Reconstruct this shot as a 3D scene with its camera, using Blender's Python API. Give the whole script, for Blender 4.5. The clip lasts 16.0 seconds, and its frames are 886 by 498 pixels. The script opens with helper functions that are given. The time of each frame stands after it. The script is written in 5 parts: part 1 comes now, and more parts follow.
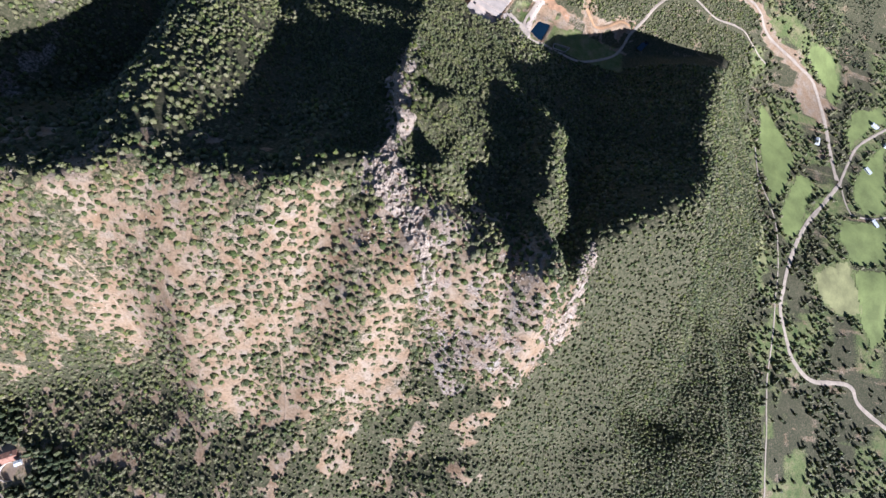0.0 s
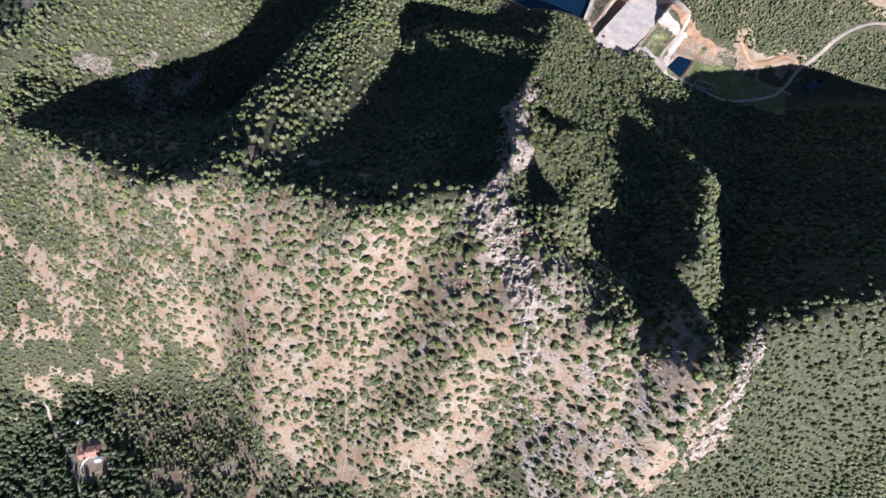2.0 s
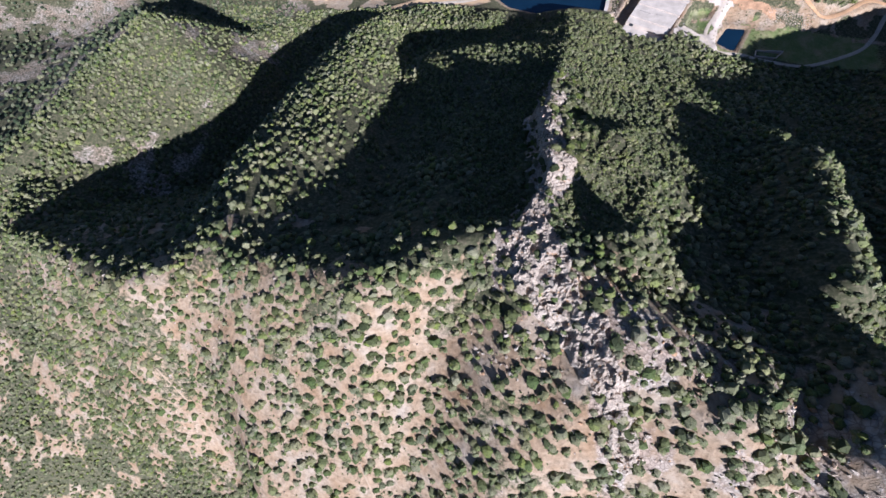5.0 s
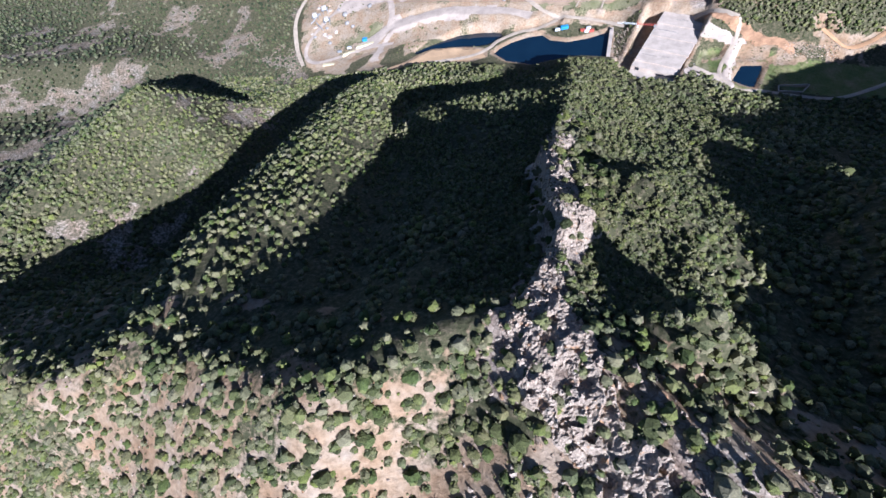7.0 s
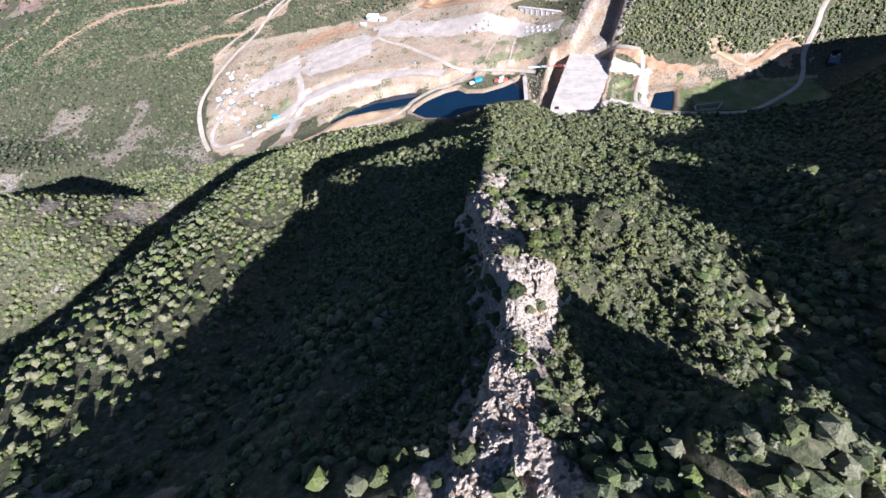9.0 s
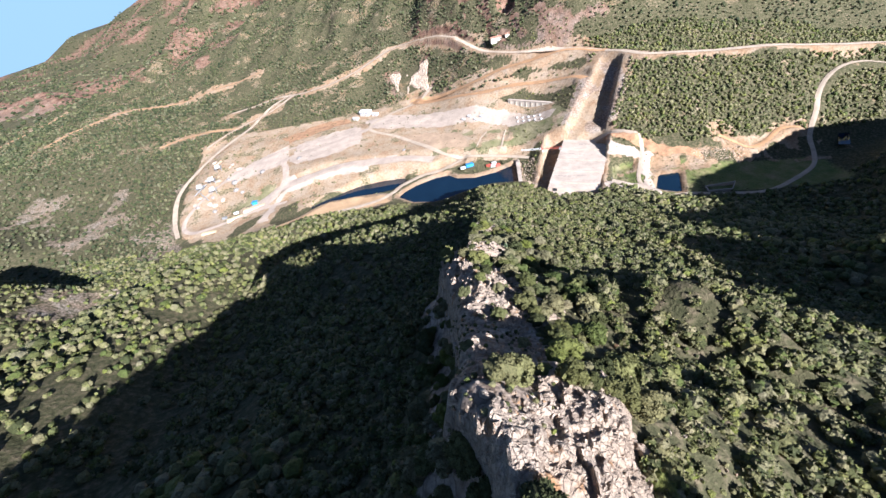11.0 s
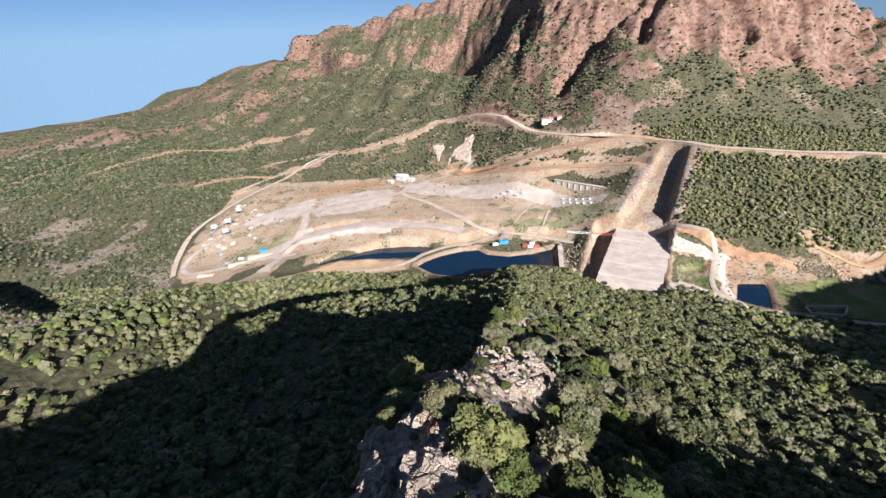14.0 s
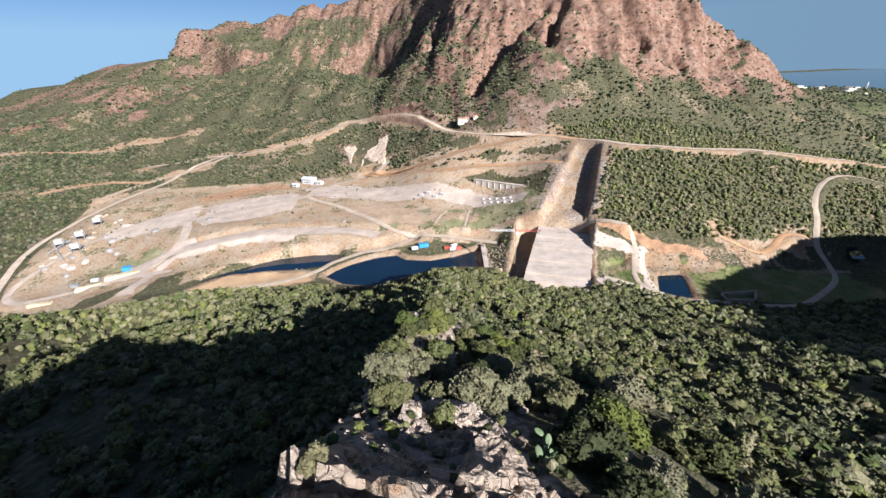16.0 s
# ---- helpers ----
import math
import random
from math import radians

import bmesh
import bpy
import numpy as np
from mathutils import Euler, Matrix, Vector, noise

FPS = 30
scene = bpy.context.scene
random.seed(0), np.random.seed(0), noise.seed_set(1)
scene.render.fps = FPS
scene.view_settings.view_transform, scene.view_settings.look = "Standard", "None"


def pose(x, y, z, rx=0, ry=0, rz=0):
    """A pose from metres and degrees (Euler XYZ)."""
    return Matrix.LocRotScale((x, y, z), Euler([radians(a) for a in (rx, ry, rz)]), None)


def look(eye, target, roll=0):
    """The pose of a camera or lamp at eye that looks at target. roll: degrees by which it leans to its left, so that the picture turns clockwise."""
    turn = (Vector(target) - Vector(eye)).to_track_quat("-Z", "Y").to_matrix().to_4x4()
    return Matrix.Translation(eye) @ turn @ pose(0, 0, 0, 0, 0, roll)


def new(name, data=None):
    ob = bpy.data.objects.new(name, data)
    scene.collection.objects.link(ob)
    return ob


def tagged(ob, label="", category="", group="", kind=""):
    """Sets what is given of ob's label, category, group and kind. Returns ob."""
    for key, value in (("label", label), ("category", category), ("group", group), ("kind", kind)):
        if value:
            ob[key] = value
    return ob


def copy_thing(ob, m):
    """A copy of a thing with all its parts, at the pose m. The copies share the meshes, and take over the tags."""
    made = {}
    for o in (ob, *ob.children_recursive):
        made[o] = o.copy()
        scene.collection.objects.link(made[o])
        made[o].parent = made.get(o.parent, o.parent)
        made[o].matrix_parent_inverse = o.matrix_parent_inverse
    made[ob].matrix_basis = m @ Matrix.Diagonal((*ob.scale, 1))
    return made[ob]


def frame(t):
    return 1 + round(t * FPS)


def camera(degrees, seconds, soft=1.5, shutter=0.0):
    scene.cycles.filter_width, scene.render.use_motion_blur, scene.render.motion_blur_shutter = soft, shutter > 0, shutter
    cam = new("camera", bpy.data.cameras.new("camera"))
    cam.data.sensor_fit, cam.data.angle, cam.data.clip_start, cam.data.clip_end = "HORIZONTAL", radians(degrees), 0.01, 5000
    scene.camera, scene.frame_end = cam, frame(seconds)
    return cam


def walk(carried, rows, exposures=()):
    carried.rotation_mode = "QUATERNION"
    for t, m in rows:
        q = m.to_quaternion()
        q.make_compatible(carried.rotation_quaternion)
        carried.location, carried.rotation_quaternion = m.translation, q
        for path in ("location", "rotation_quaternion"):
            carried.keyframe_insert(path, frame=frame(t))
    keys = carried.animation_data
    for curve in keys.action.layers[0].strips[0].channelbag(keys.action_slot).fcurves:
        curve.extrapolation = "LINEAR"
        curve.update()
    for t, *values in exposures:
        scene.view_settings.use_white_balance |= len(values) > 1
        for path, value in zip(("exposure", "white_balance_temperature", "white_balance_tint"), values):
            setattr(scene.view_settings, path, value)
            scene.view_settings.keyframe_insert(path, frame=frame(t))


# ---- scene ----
cam = camera(97.15, 16.0)
PATH = [  # seconds, eye, yaw to the left of +y, pitch, roll
    (0, 3.62, -247.61, 455.81, -33.62, -71.72, 45.63),
    (0.5, 3.69, -244.41, 441.36, -24.39, -74.21, 39.39),
    (1, -1.46, -239.01, 429.17, -6.68, -73.60, 26.06),
    (1.5, -4.84, -232.85, 418.52, 5.57, -72.25, 15.63),
    (2, -4.45, -228.05, 406.54, 12.23, -72.55, 8.45),
    (2.5, -3.66, -224.01, 395.46, 17.73, -72.94, 1.98),
    (3, -4.46, -217.86, 386.21, 21.21, -71.70, -3.67),
    (3.5, -5.99, -209.40, 378.88, 21.87, -68.40, -6.36),
    (3.7, -7.10, -206.34, 376.12, 22.73, -68.33, -7.53),
    (5.8, -2.29, -183.65, 330.35, 34.40, -65.87, -21.88),
    (6, -2.52, -180.48, 326.02, 34.37, -65.01, -22.11),
    (6.5, -2.37, -172.35, 317.06, 32.29, -61.77, -20.64),
    (7, -1.87, -163.18, 309.07, 29.96, -58.69, -18.71),
    (7.5, -1.55, -154.76, 299.18, 24.56, -52.99, -15.44),
    (8, -0.22, -146.65, 288.68, 20.82, -51.67, -15.89),
    (8.2, 1.05, -143.26, 284.05, 17.48, -52.70, -15.34),
    (10.3, 1.67, -102.76, 232.10, 12.00, -45.02, -14.07),
    (10.5, 2.02, -99.23, 227.34, 11.53, -43.51, -13.72),
    (11, 1.99, -90.73, 217.68, 9.80, -38.11, -12.32),
    (11.5, 1.33, -83.33, 208.85, 9.74, -29.78, -11.87),
    (12, 1.02, -74.44, 201.14, 8.46, -27.22, -12.05),
    (12.5, 0.92, -64.86, 194.75, 7.97, -27.03, -12.01),
    (13, 1.00, -55.08, 189.56, 8.43, -27.85, -12.61),
    (13.5, 0.54, -46.03, 184.76, 9.77, -27.15, -10.33),
    (14, -0.20, -37.91, 179.96, 12.62, -26.02, -5.39),
    (14.5, -0.22, -29.96, 174.85, 12.65, -26.01, -4.47),
    (15, 0.06, -22.31, 169.27, 11.08, -25.77, -3.24),
    (15.5, 0.38, -13.57, 162.50, 7.10, -25.35, -1.43),
    (16, -0.12, -4.76, 155.41, -0.01, -24.96, -2.43),
]


def aim(x, y, z, yaw, pitch, roll):
    return pose(x, y, z, 0, 0, yaw) @ pose(0, 0, 0, 90 + pitch) @ pose(0, 0, 0, 0, 0, roll)


walk(cam, [(t, aim(*row)) for t, *row in PATH], [(0.0, 1.2, 5130, 16), (3.5, 1.22, 5080, 16), (7.0, 1.32, 5000, 16), (8.2, 1.48, 5050, 16), (10.3, 1.68, 5300, 15), (11.2, 1.58, 5600, 15), (12.5, 1.38, 5680, 15), (16.0, 1.28, 5650, 13)])

# ---- sky and sun: a low sun behind the crest, from the south-east ----
SUN_UP, SUN_EAST = 26.6, 40.9   # degrees above the horizon, degrees east of south
world = bpy.data.worlds.new("sky")
scene.world = world
world.use_nodes = True
wn = world.node_tree.nodes
sky = wn.new("ShaderNodeTexSky")
sky.sky_type, sky.sun_disc = "NISHITA", False
sky.sun_elevation, sky.sun_rotation = radians(SUN_UP), radians(180 - SUN_EAST)
sky.air_density, sky.dust_density, sky.altitude = 0.85, 0.45, 200
sky.ozone_density = 3.5
wn["Background"].inputs["Strength"].default_value = 0.033
# the sky's rim goes on unchanged just below the level of the eye
coord, split, rim, join = wn.new("ShaderNodeTexCoord"), wn.new("ShaderNodeSeparateXYZ"), wn.new("ShaderNodeMath"), wn.new("ShaderNodeCombineXYZ")
rim.operation = "MAXIMUM"
rim.inputs[1].default_value = 0.08
for a, b in ((coord.outputs["Generated"], split.inputs[0]), (split.outputs["Z"], rim.inputs[0]), (split.outputs["X"], join.inputs["X"]), (split.outputs["Y"], join.inputs["Y"]),
             (rim.outputs[0], join.inputs["Z"]), (join.outputs[0], sky.inputs["Vector"])):
    world.node_tree.links.new(a, b)
world.node_tree.links.new(sky.outputs["Color"], wn["Background"].inputs["Color"])
sun = new("sun", bpy.data.lights.new("sun", "SUN"))
sun.data.energy, sun.data.angle, sun.data.color = 5.0, radians(0.53), (1.0, 0.955, 0.89)
sun.matrix_world = look((600, -1000, 700), (600 - math.sin(radians(SUN_EAST)), -1000 + math.cos(radians(SUN_EAST)), 700 - math.tan(radians(SUN_UP))))


# ---- lie of the land: crest lines (x, y, z, slope to the left, slope to the right) over a river line ----
def along(nodes, x, y, blend=9.0):
    """Distance to a line of nodes, the side (1 left, -1 right), and the line's values near its nearest place."""
    nodes = np.array(nodes, float)
    runs, best = [], np.full(x.shape, 1e9)
    for a, b in zip(nodes[:-1], nodes[1:]):
        dx, dy = b[0] - a[0], b[1] - a[1]
        u = np.clip(((x - a[0]) * dx + (y - a[1]) * dy) / (dx * dx + dy * dy), 0, 1)
        ex, ey = x - a[0] - u * dx, y - a[1] - u * dy
        d = np.hypot(ex, ey)
        best = np.minimum(best, d)
        runs.append((d, u, (dx * ey - dy * ex) / (math.hypot(dx, dy) * np.maximum(d, 0.01)), a, b))
    total, side = 0, 0
    out = [0] * (nodes.shape[1] - 2)
    for d, u, s, a, b in runs if out else ():
        w = np.exp(-np.minimum((d - best) / blend, 50))
        total = total + w
        side = side + w * s
        out = [o + w * (a[2 + n] + u * (b[2 + n] - a[2 + n])) for n, o in enumerate(out)]
    return best, side / np.maximum(total, 1e-9), [o / np.maximum(total, 1e-9) for o in out]


def smax(a, b, k):
    h = np.clip(0.5 + 0.5 * (a - b) / k, 0, 1)
    return b + (a - b) * h + k * h * (1 - h)


def step(a, b, v):
    u = np.clip((v - a) / (b - a), 0, 1)
    return u * u * (3 - 2 * u)


MAIN_CREST = [(-1100, -200, 71.2, 0.30, 0.27), (-701, -148, 95.3, 0.30, 0.35), (-468, -102, 84, 0.38, 0.30), (-407, -164, 104.7, 1.02, 0.60), (-222, -183, 155.1, 0.65, 1.20), (-164, -156, 164.1, 0.32, 0.46), (-72, -159, 186.2, 0.81, 0.79), (-7, -112, 183.9, 0.70, 0.81), (48, -151, 197.8, 1.19, 0.48), (102, -179, 179.3, 1.01, 0.93), (135, -175, 207.4, 0.36, 0.79), (166, -173, 165.5, 1.05, 0.92), (190, -140, 153.9, 0.97, 0.71)]
EAST_SPUR = [(188, -132, 153, 1.1, 0.97), (278, -68, 182, 1.26, 0.79), (318, -32, 156, 1.0, 0.85), (342, 6, 132, 0.95, 0.65), (348, 58, 119, 0.95, 0.6), (409, 184, 80, 0.9, 0.5), (488, 289, 20, 0.7, 0.5)]
EAST_RIB = [(44, -108, 211.5, 0.92, 0.75), (47, -100, 168.4, 0.75, 1.00), (55, -59, 155.3, 0.69, 0.93), (37, -38, 161.5, 0.65, 0.87), (45, -25, 142.5, 1.02, 0.99)]
SPINE = [(0, -123, 182.4, 0.62, 0.81), (4, -100, 181.7, 0.63, 0.44), (3, -84, 180.4, 1.04, 0.65), (-1, -70, 184, 1.0, .42), (-1.5, -59, 175, 1.0, .42), (-1.5, -52, 168, .9, .4), (0, -45, 163, .7, .35), (-1, -36, 161, .7, .3), (-4, -27, 159, .6, .45),
         (-6.5, -19, 157.5, .6, .68), (-6, -13, 153.5, .6, .72), (-4, -7, 146.2, .6, .6), (-5, 0, 143, .6, .5), (-5.5, 6, 141.6, .6, .5), (-4, 10, 137.6, .6, .4), (-3, 14, 134.6, .6, .4), (-3, 20, 130.5, .45, .4), (-5, 32, 126, .38, .42), (-4, 47, 121, .35, .4), (-2, 60, 113, .34, .38), (0, 70, 109, .36, .4), (0, 101, 95, .3, .42), (0, 150, 70, .33, .38), (0, 225, 30, .36, .15)]
SHORT_SPUR = [(135, -104, 172, 1.09, 0.92), (156, -7, 132, 0.8, 0.9), (153, 24, 102, 0.75, 0.75), (158, 80, 52, 0.55, 0.5), (150, 150, 0, 0.51, 0.47)]
WEST_SPUR = [(-472, -93, 94.1, 0.39, 0.63), (-455, 33, 89.6, 0.36, 0.55), (-433, 92, 91, 0.41, 0.42), (-389, 165, 10.1, 0.45, 0.38)]
SE_RIB = [(190, -140, 148.9, 0.63, 0.64), (233, -220, 97.3, 0.56, 0.58), (297, -303, 47.6, 0.81, 0.55), (352, -365, 26.3, 0.20, 0.74)]
S_CRAG = [(84, -173, 195.7, 0.81, 0.68), (112, -231, 152.8, 0.60, 0.63), (130, -275, 124.7, 0.60, 0.61), (139, -330, 80, 0.50, 0.50)]
S_RIB = [(2, -140, 187, 0.45, 0.55), (2, -181, 174, 0.45, 0.49), (0, -215, 154, 0.45, 0.49), (-5, -246, 127, 0.45, 0.49), (-18, -330, 72, 0.40, 0.40)]
TOE = [(-100, 185, 38, 0.4, 0.4), (-150, 195, 30, 0.4, 0.4), (-182, 206, 27, 0.4, 0.4), (-222, 219, 11, 0.3, 0.3)]
E_RIB = [(352, -110, 76, 0.9, 0.7), (402, -160, 66, 0.9, 0.7), (440, -208, 48, 0.9, 0.7), (472, -285, 24, 0.85, 0.7), (492, -330, 2, 0.6, 0.6)]
FAR_WEST = [(-1500, -200, 30, 0.25, 0.25), (-1000, 150, 60, 0.25, 0.25), (-686, 233, 27, 0.25, 0.30), (-560, 280, -8, 0.30, 0.30)]
MOUNTAIN = [(1250, 600, -30, .3, .3), (900, 640, 10, .4, .4), (726, 658, 50, .5, .5), (630, 697, 100, .6, .6), (543, 718, 158, .8, .7), (494, 727, 194, .9, .7), (445, 724, 230, 1, .7), (370, 725, 290, 1.1, .7),
            (270, 740, 350, 1.1, .7), (150, 830, 375, 1, .6), (50, 1050, 360, 1.3, .5), (-60, 1260, 362, 1.0, .5), (-320, 1330, 338, .6, .5), (-480, 1310, 302, .5, .5),
            (-600, 1300, 292, .45, .5), (-690, 1270, 266, .42, .5), (-720, 1170, 200, .36, .5), (-770, 1060, 146, .3, .5), (-800, 930, 112, .3, .4), (-860, 780, 70, .25, .3), (-1000, 640, 20, .25, .3)]
APRON = [(-1100, 900, 70, 0.2, 0.15), (-800, 720, 60, 0.2, 0.15), (-452, 583, 35.3, 0.201, 0.186), (-180, 590, 38.6, 0.2, 0.327), (-68, 585, 48.2, 0.2, 0.405), (42, 532, 76.8, 0.201, 0.439), (120, 480, 73.8, 0.2, 0.566), (185, 412, 78.4, 0.3, 0.415), (225, 392, 75, 0.316, 0.6), (250, 391, 71, 0.3, 0.65), (315, 384, 69, 0.3, 0.8), (360, 384, 62, 0.3, 0.8), (410, 390, 54, 0.3, 0.6), (470, 412, 42, 0.3, 0.5), (620, 480, 1.6, 0.3, 0.393)]
RIVER = [(-1500, 700, 10), (-900, 500, -8), (-620, 340, -14), (-385, 275, -16), (-300, 245, -8), (-160, 270, -2), (0, 290, -1), (100, 262, 0),
         (190, 225, -3), (330, 245, -5), (430, 290, -10), (560, 340, -40), (660, 250, -45), (720, 0, -30), (760, -400, -60), (700, -800, -80),
         (-300, -760, -110), (-900, -700, -100), (-1500, -600, -60)]
FAR_RANGE = [(-3400, 2000, -60, .2, .2), (-2900, 2300, 20, .22, .25), (-2486, 2400, 50, .25, .3), (-2328, 2400, 110, .25, .32), (-2176, 2400, 163, .25, .34), (-2021, 2400, 157, .25, .34), (-1831, 2400, 236, .25, .36), (-1604, 2400, 264, .25, .36), (-1388, 2420, 262, .25, .34), (-1000, 2600, 220, .2, .3)]
SHOULDER = [(640, 540, 30, 0.4, 0.3), (520, 590, 95, 0.45, 0.3), (440, 610, 128.5, 0.572, 0.3), (339, 605, 143.7, 0.566, 0.3), (280, 612, 163.9, 0.52, 0.3), (179, 615, 209.7, 0.907, 0.302), (100, 680, 180.6, 0.663, 0.3), (10, 754, 147.6, 0.524, 0.3), (-150, 850, 144.4, 0.345, 0.3), (-400, 1060, 184.9, 0.303, 0.3)]
CRESTS = [(MAIN_CREST, 5, 14), (EAST_SPUR, 8, 14), (SPINE, 2, 8), (EAST_RIB, 3, 8), (SHORT_SPUR, 4, 14), (WEST_SPUR, 8, 14), (FAR_WEST, 10, 20),
          (MOUNTAIN, 8, 20), (APRON, 6, 12), (FAR_RANGE, 20, 30), (SHOULDER, 6, 15), (SE_RIB, 5, 12), (S_CRAG, 5, 12), (S_RIB, 6, 14), (E_RIB, 3, 8), (TOE, 6, 10)]


def land(x, y):
    """The ground's height without its small relief."""
    d, _, (z,) = along(RIVER, x, y)
    h = z + 0.03 * np.maximum(d - 12, 0)
    h = np.where((y > -200) & (x < 480) & (x > -1100), h, np.minimum(h, z + 12))
    h = h - 0.1 * np.maximum(np.hypot(x, y) - 1500, 0) * step(0, -900, x) * (1 - step(700, 1500, y))
    # works terrace north of the river
    t = step(-470, -380, x) * (1 - step(95, 130, x)) * step(262, 285, y) * (1 - step(540, 600, y))
    bench = 3 + 14 * step(290, 380, y) + 3 * step(380, 470, y) + 12 * step(20, 90, x) * step(350, 400, y)
    bench = bench - 14 * (1 - step(-360, -200, x)) * (1 - step(300, 480, y))
    h = h * (1 - t) + bench * t
    for nodes, round_, k in CRESTS:
        d, side, (z, left, right) = along(nodes, x, y, 4.0 if nodes is SPINE else 9.0)
        u = 0.5 + 0.5 * side
        slope = right + (left - right) * u
        h = smax(h, z - slope * (np.sqrt(d * d + round_ * round_) - round_), k)
    return h


# ---- small relief, cuts and fills ----
TABLE = np.random.RandomState(7).rand(256, 256)


def vnoise(x, y, size, seed=0):
    """Smooth noise from 0 to 1 with features of the given size in metres."""
    u, v = x / size + 17.3 * seed + 500, y / size + 41.7 * seed + 500
    i, j = np.floor(u).astype(int), np.floor(v).astype(int)
    a, b = u - i, v - j
    a, b = a * a * (3 - 2 * a), b * b * (3 - 2 * b)
    t = TABLE
    p, q, r, s = t[i % 256, j % 256], t[(i + 1) % 256, j % 256], t[i % 256, (j + 1) % 256], t[(i + 1) % 256, (j + 1) % 256]
    return (p * (1 - a) + q * a) * (1 - b) + (r * (1 - a) + s * a) * b


def fbm(x, y, size, octaves=4, seed=0):
    out, amp, tot = 0, 1, 0
    for n in range(octaves):
        out = out + amp * vnoise(x, y, size / 2 ** n, seed + n)
        tot += amp
        amp *= 0.5
    return out / tot


def inside(poly, x, y):
    """1 inside the outline, 0 outside."""
    hit = np.zeros(x.shape, bool)
    for (ax, ay), (bx, by) in zip(poly, poly[1:] + poly[:1]):
        cross = ((ay > y) != (by > y)) & (x < (bx - ax) * (y - ay) / (by - ay + 1e-9) + ax)
        hit ^= cross
    return hit.astype(float)


def edge(poly, x, y):
    """Distance to an outline, positive inside."""
    d, _, _ = along(poly + poly[:1], x, y)
    return np.where(inside(poly, x, y) > 0, d, -d)


WORKS = [(-335, 262), (-372, 272), (-398, 310), (-425, 396), (-440, 484), (-400, 510), (-330, 512), (-215, 520), (-150, 530), (-90, 528), (-60, 500), (20, 448), (60, 425),
         (95, 395), (104, 345), (60, 338), (40, 330), (-30, 330), (-60, 322), (-105, 325), (-190, 306), (-245, 296)]
SANDBANK = [(-240, 243), (-210, 268), (-181, 290), (-137, 295), (-107, 289), (-106, 273), (-126, 262), (-160, 252), (-200, 246)]
LAKE = [(-98, 284), (-92, 294), (-80, 305), (-60, 316), (-44, 319), (-34, 309), (-12, 305), (8, 311), (34, 324), (36, 262), (10, 256), (-40, 262), (-80, 270)]
SMALL_LAKE = [(-206, 286), (-190, 299), (-172, 311), (-153, 323), (-124, 329), (-97, 328), (-91, 316), (-101, 302), (-121, 298), (-150, 297), (-182, 293), (-202, 282)]
POOL = [(338, 279), (352, 300), (359, 297), (346, 277)]
POND = [(168, 262), (186, 262), (175, 229), (158, 239)]
DAM_FOOT = [(42, 236), (74, 340), (92, 336), (131, 315), (99, 226), (92, 210), (60, 206)]
BENCH = [(150, 222), (160, 278), (215, 266), (300, 268), (325, 262), (300, 236), (240, 210), (180, 210)]
PIT = [(141, 282), (151, 281), (152, 262), (146, 244), (128, 236), (120, 250), (126, 276)]
PLANT_BANK = [(-378, 266), (-335, 256), (-262, 238), (-206, 284), (-186, 306), (-245, 304), (-330, 282)]


CLEFTS = [([(165, 668), (135, 652), (109, 642), (83, 630), (58, 592)], 13, 26), ([(188, 658), (166, 616), (153, 592)], 8, 20), ([(270, 655), (282, 620), (287, 592)], 9, 20),
          ([(330, 630), (343, 592)], 7, 16), ([(25, 785), (7, 764), (0, 718)], 12, 20), ([(420, 690), (400, 640), (392, 600)], 9, 14), ([(230, 700), (226, 650), (232, 610)], 7, 12)]
BARE = [(-680, 1240, 62), (-640, 1130, 45), (-600, 1022, 55), (-566, 880, 46), (-590, 812, 24), (-452, 1075, 48), (-420, 1240, 60), (-300, 1300, 60), (-110, 1060, 40), (60, 572, 9), (45, 540, 12), (120, 492, 16)]


def bareness(x, y):
    """1 on the bare rock domes of the far crest."""
    out = 0 * x
    for bx, by, r in BARE:
        out = np.maximum(out, 1 - step(0.6, 1.1, np.hypot(x - bx, y - by) / r + 0.7 * (fbm(x, y, r * 0.5, 3, 77) - 0.5)))
    return out


def ramp(x, y):
    """Along and across the dam's foundation cut, from its foot."""
    ux, uy = 0.47, 0.883
    return (x - 107) * ux + (y - 318) * uy, (x - 107) * uy - (y - 318) * ux


def spine_side(x, y):
    """Metres west of the spine's edge."""
    return np.interp(y, [-145, -130, -118, -100, -90, -82, -76, -70, -60, -50, -40, -30, -13, 2, 11, 35, 70, 110], [-14, -11, -8, -4, -1, 0.5, 1.5, -3.5, -3, -4, -6.5, -8, -12.5, -6, -6.5, -7, -4, -3]) - x


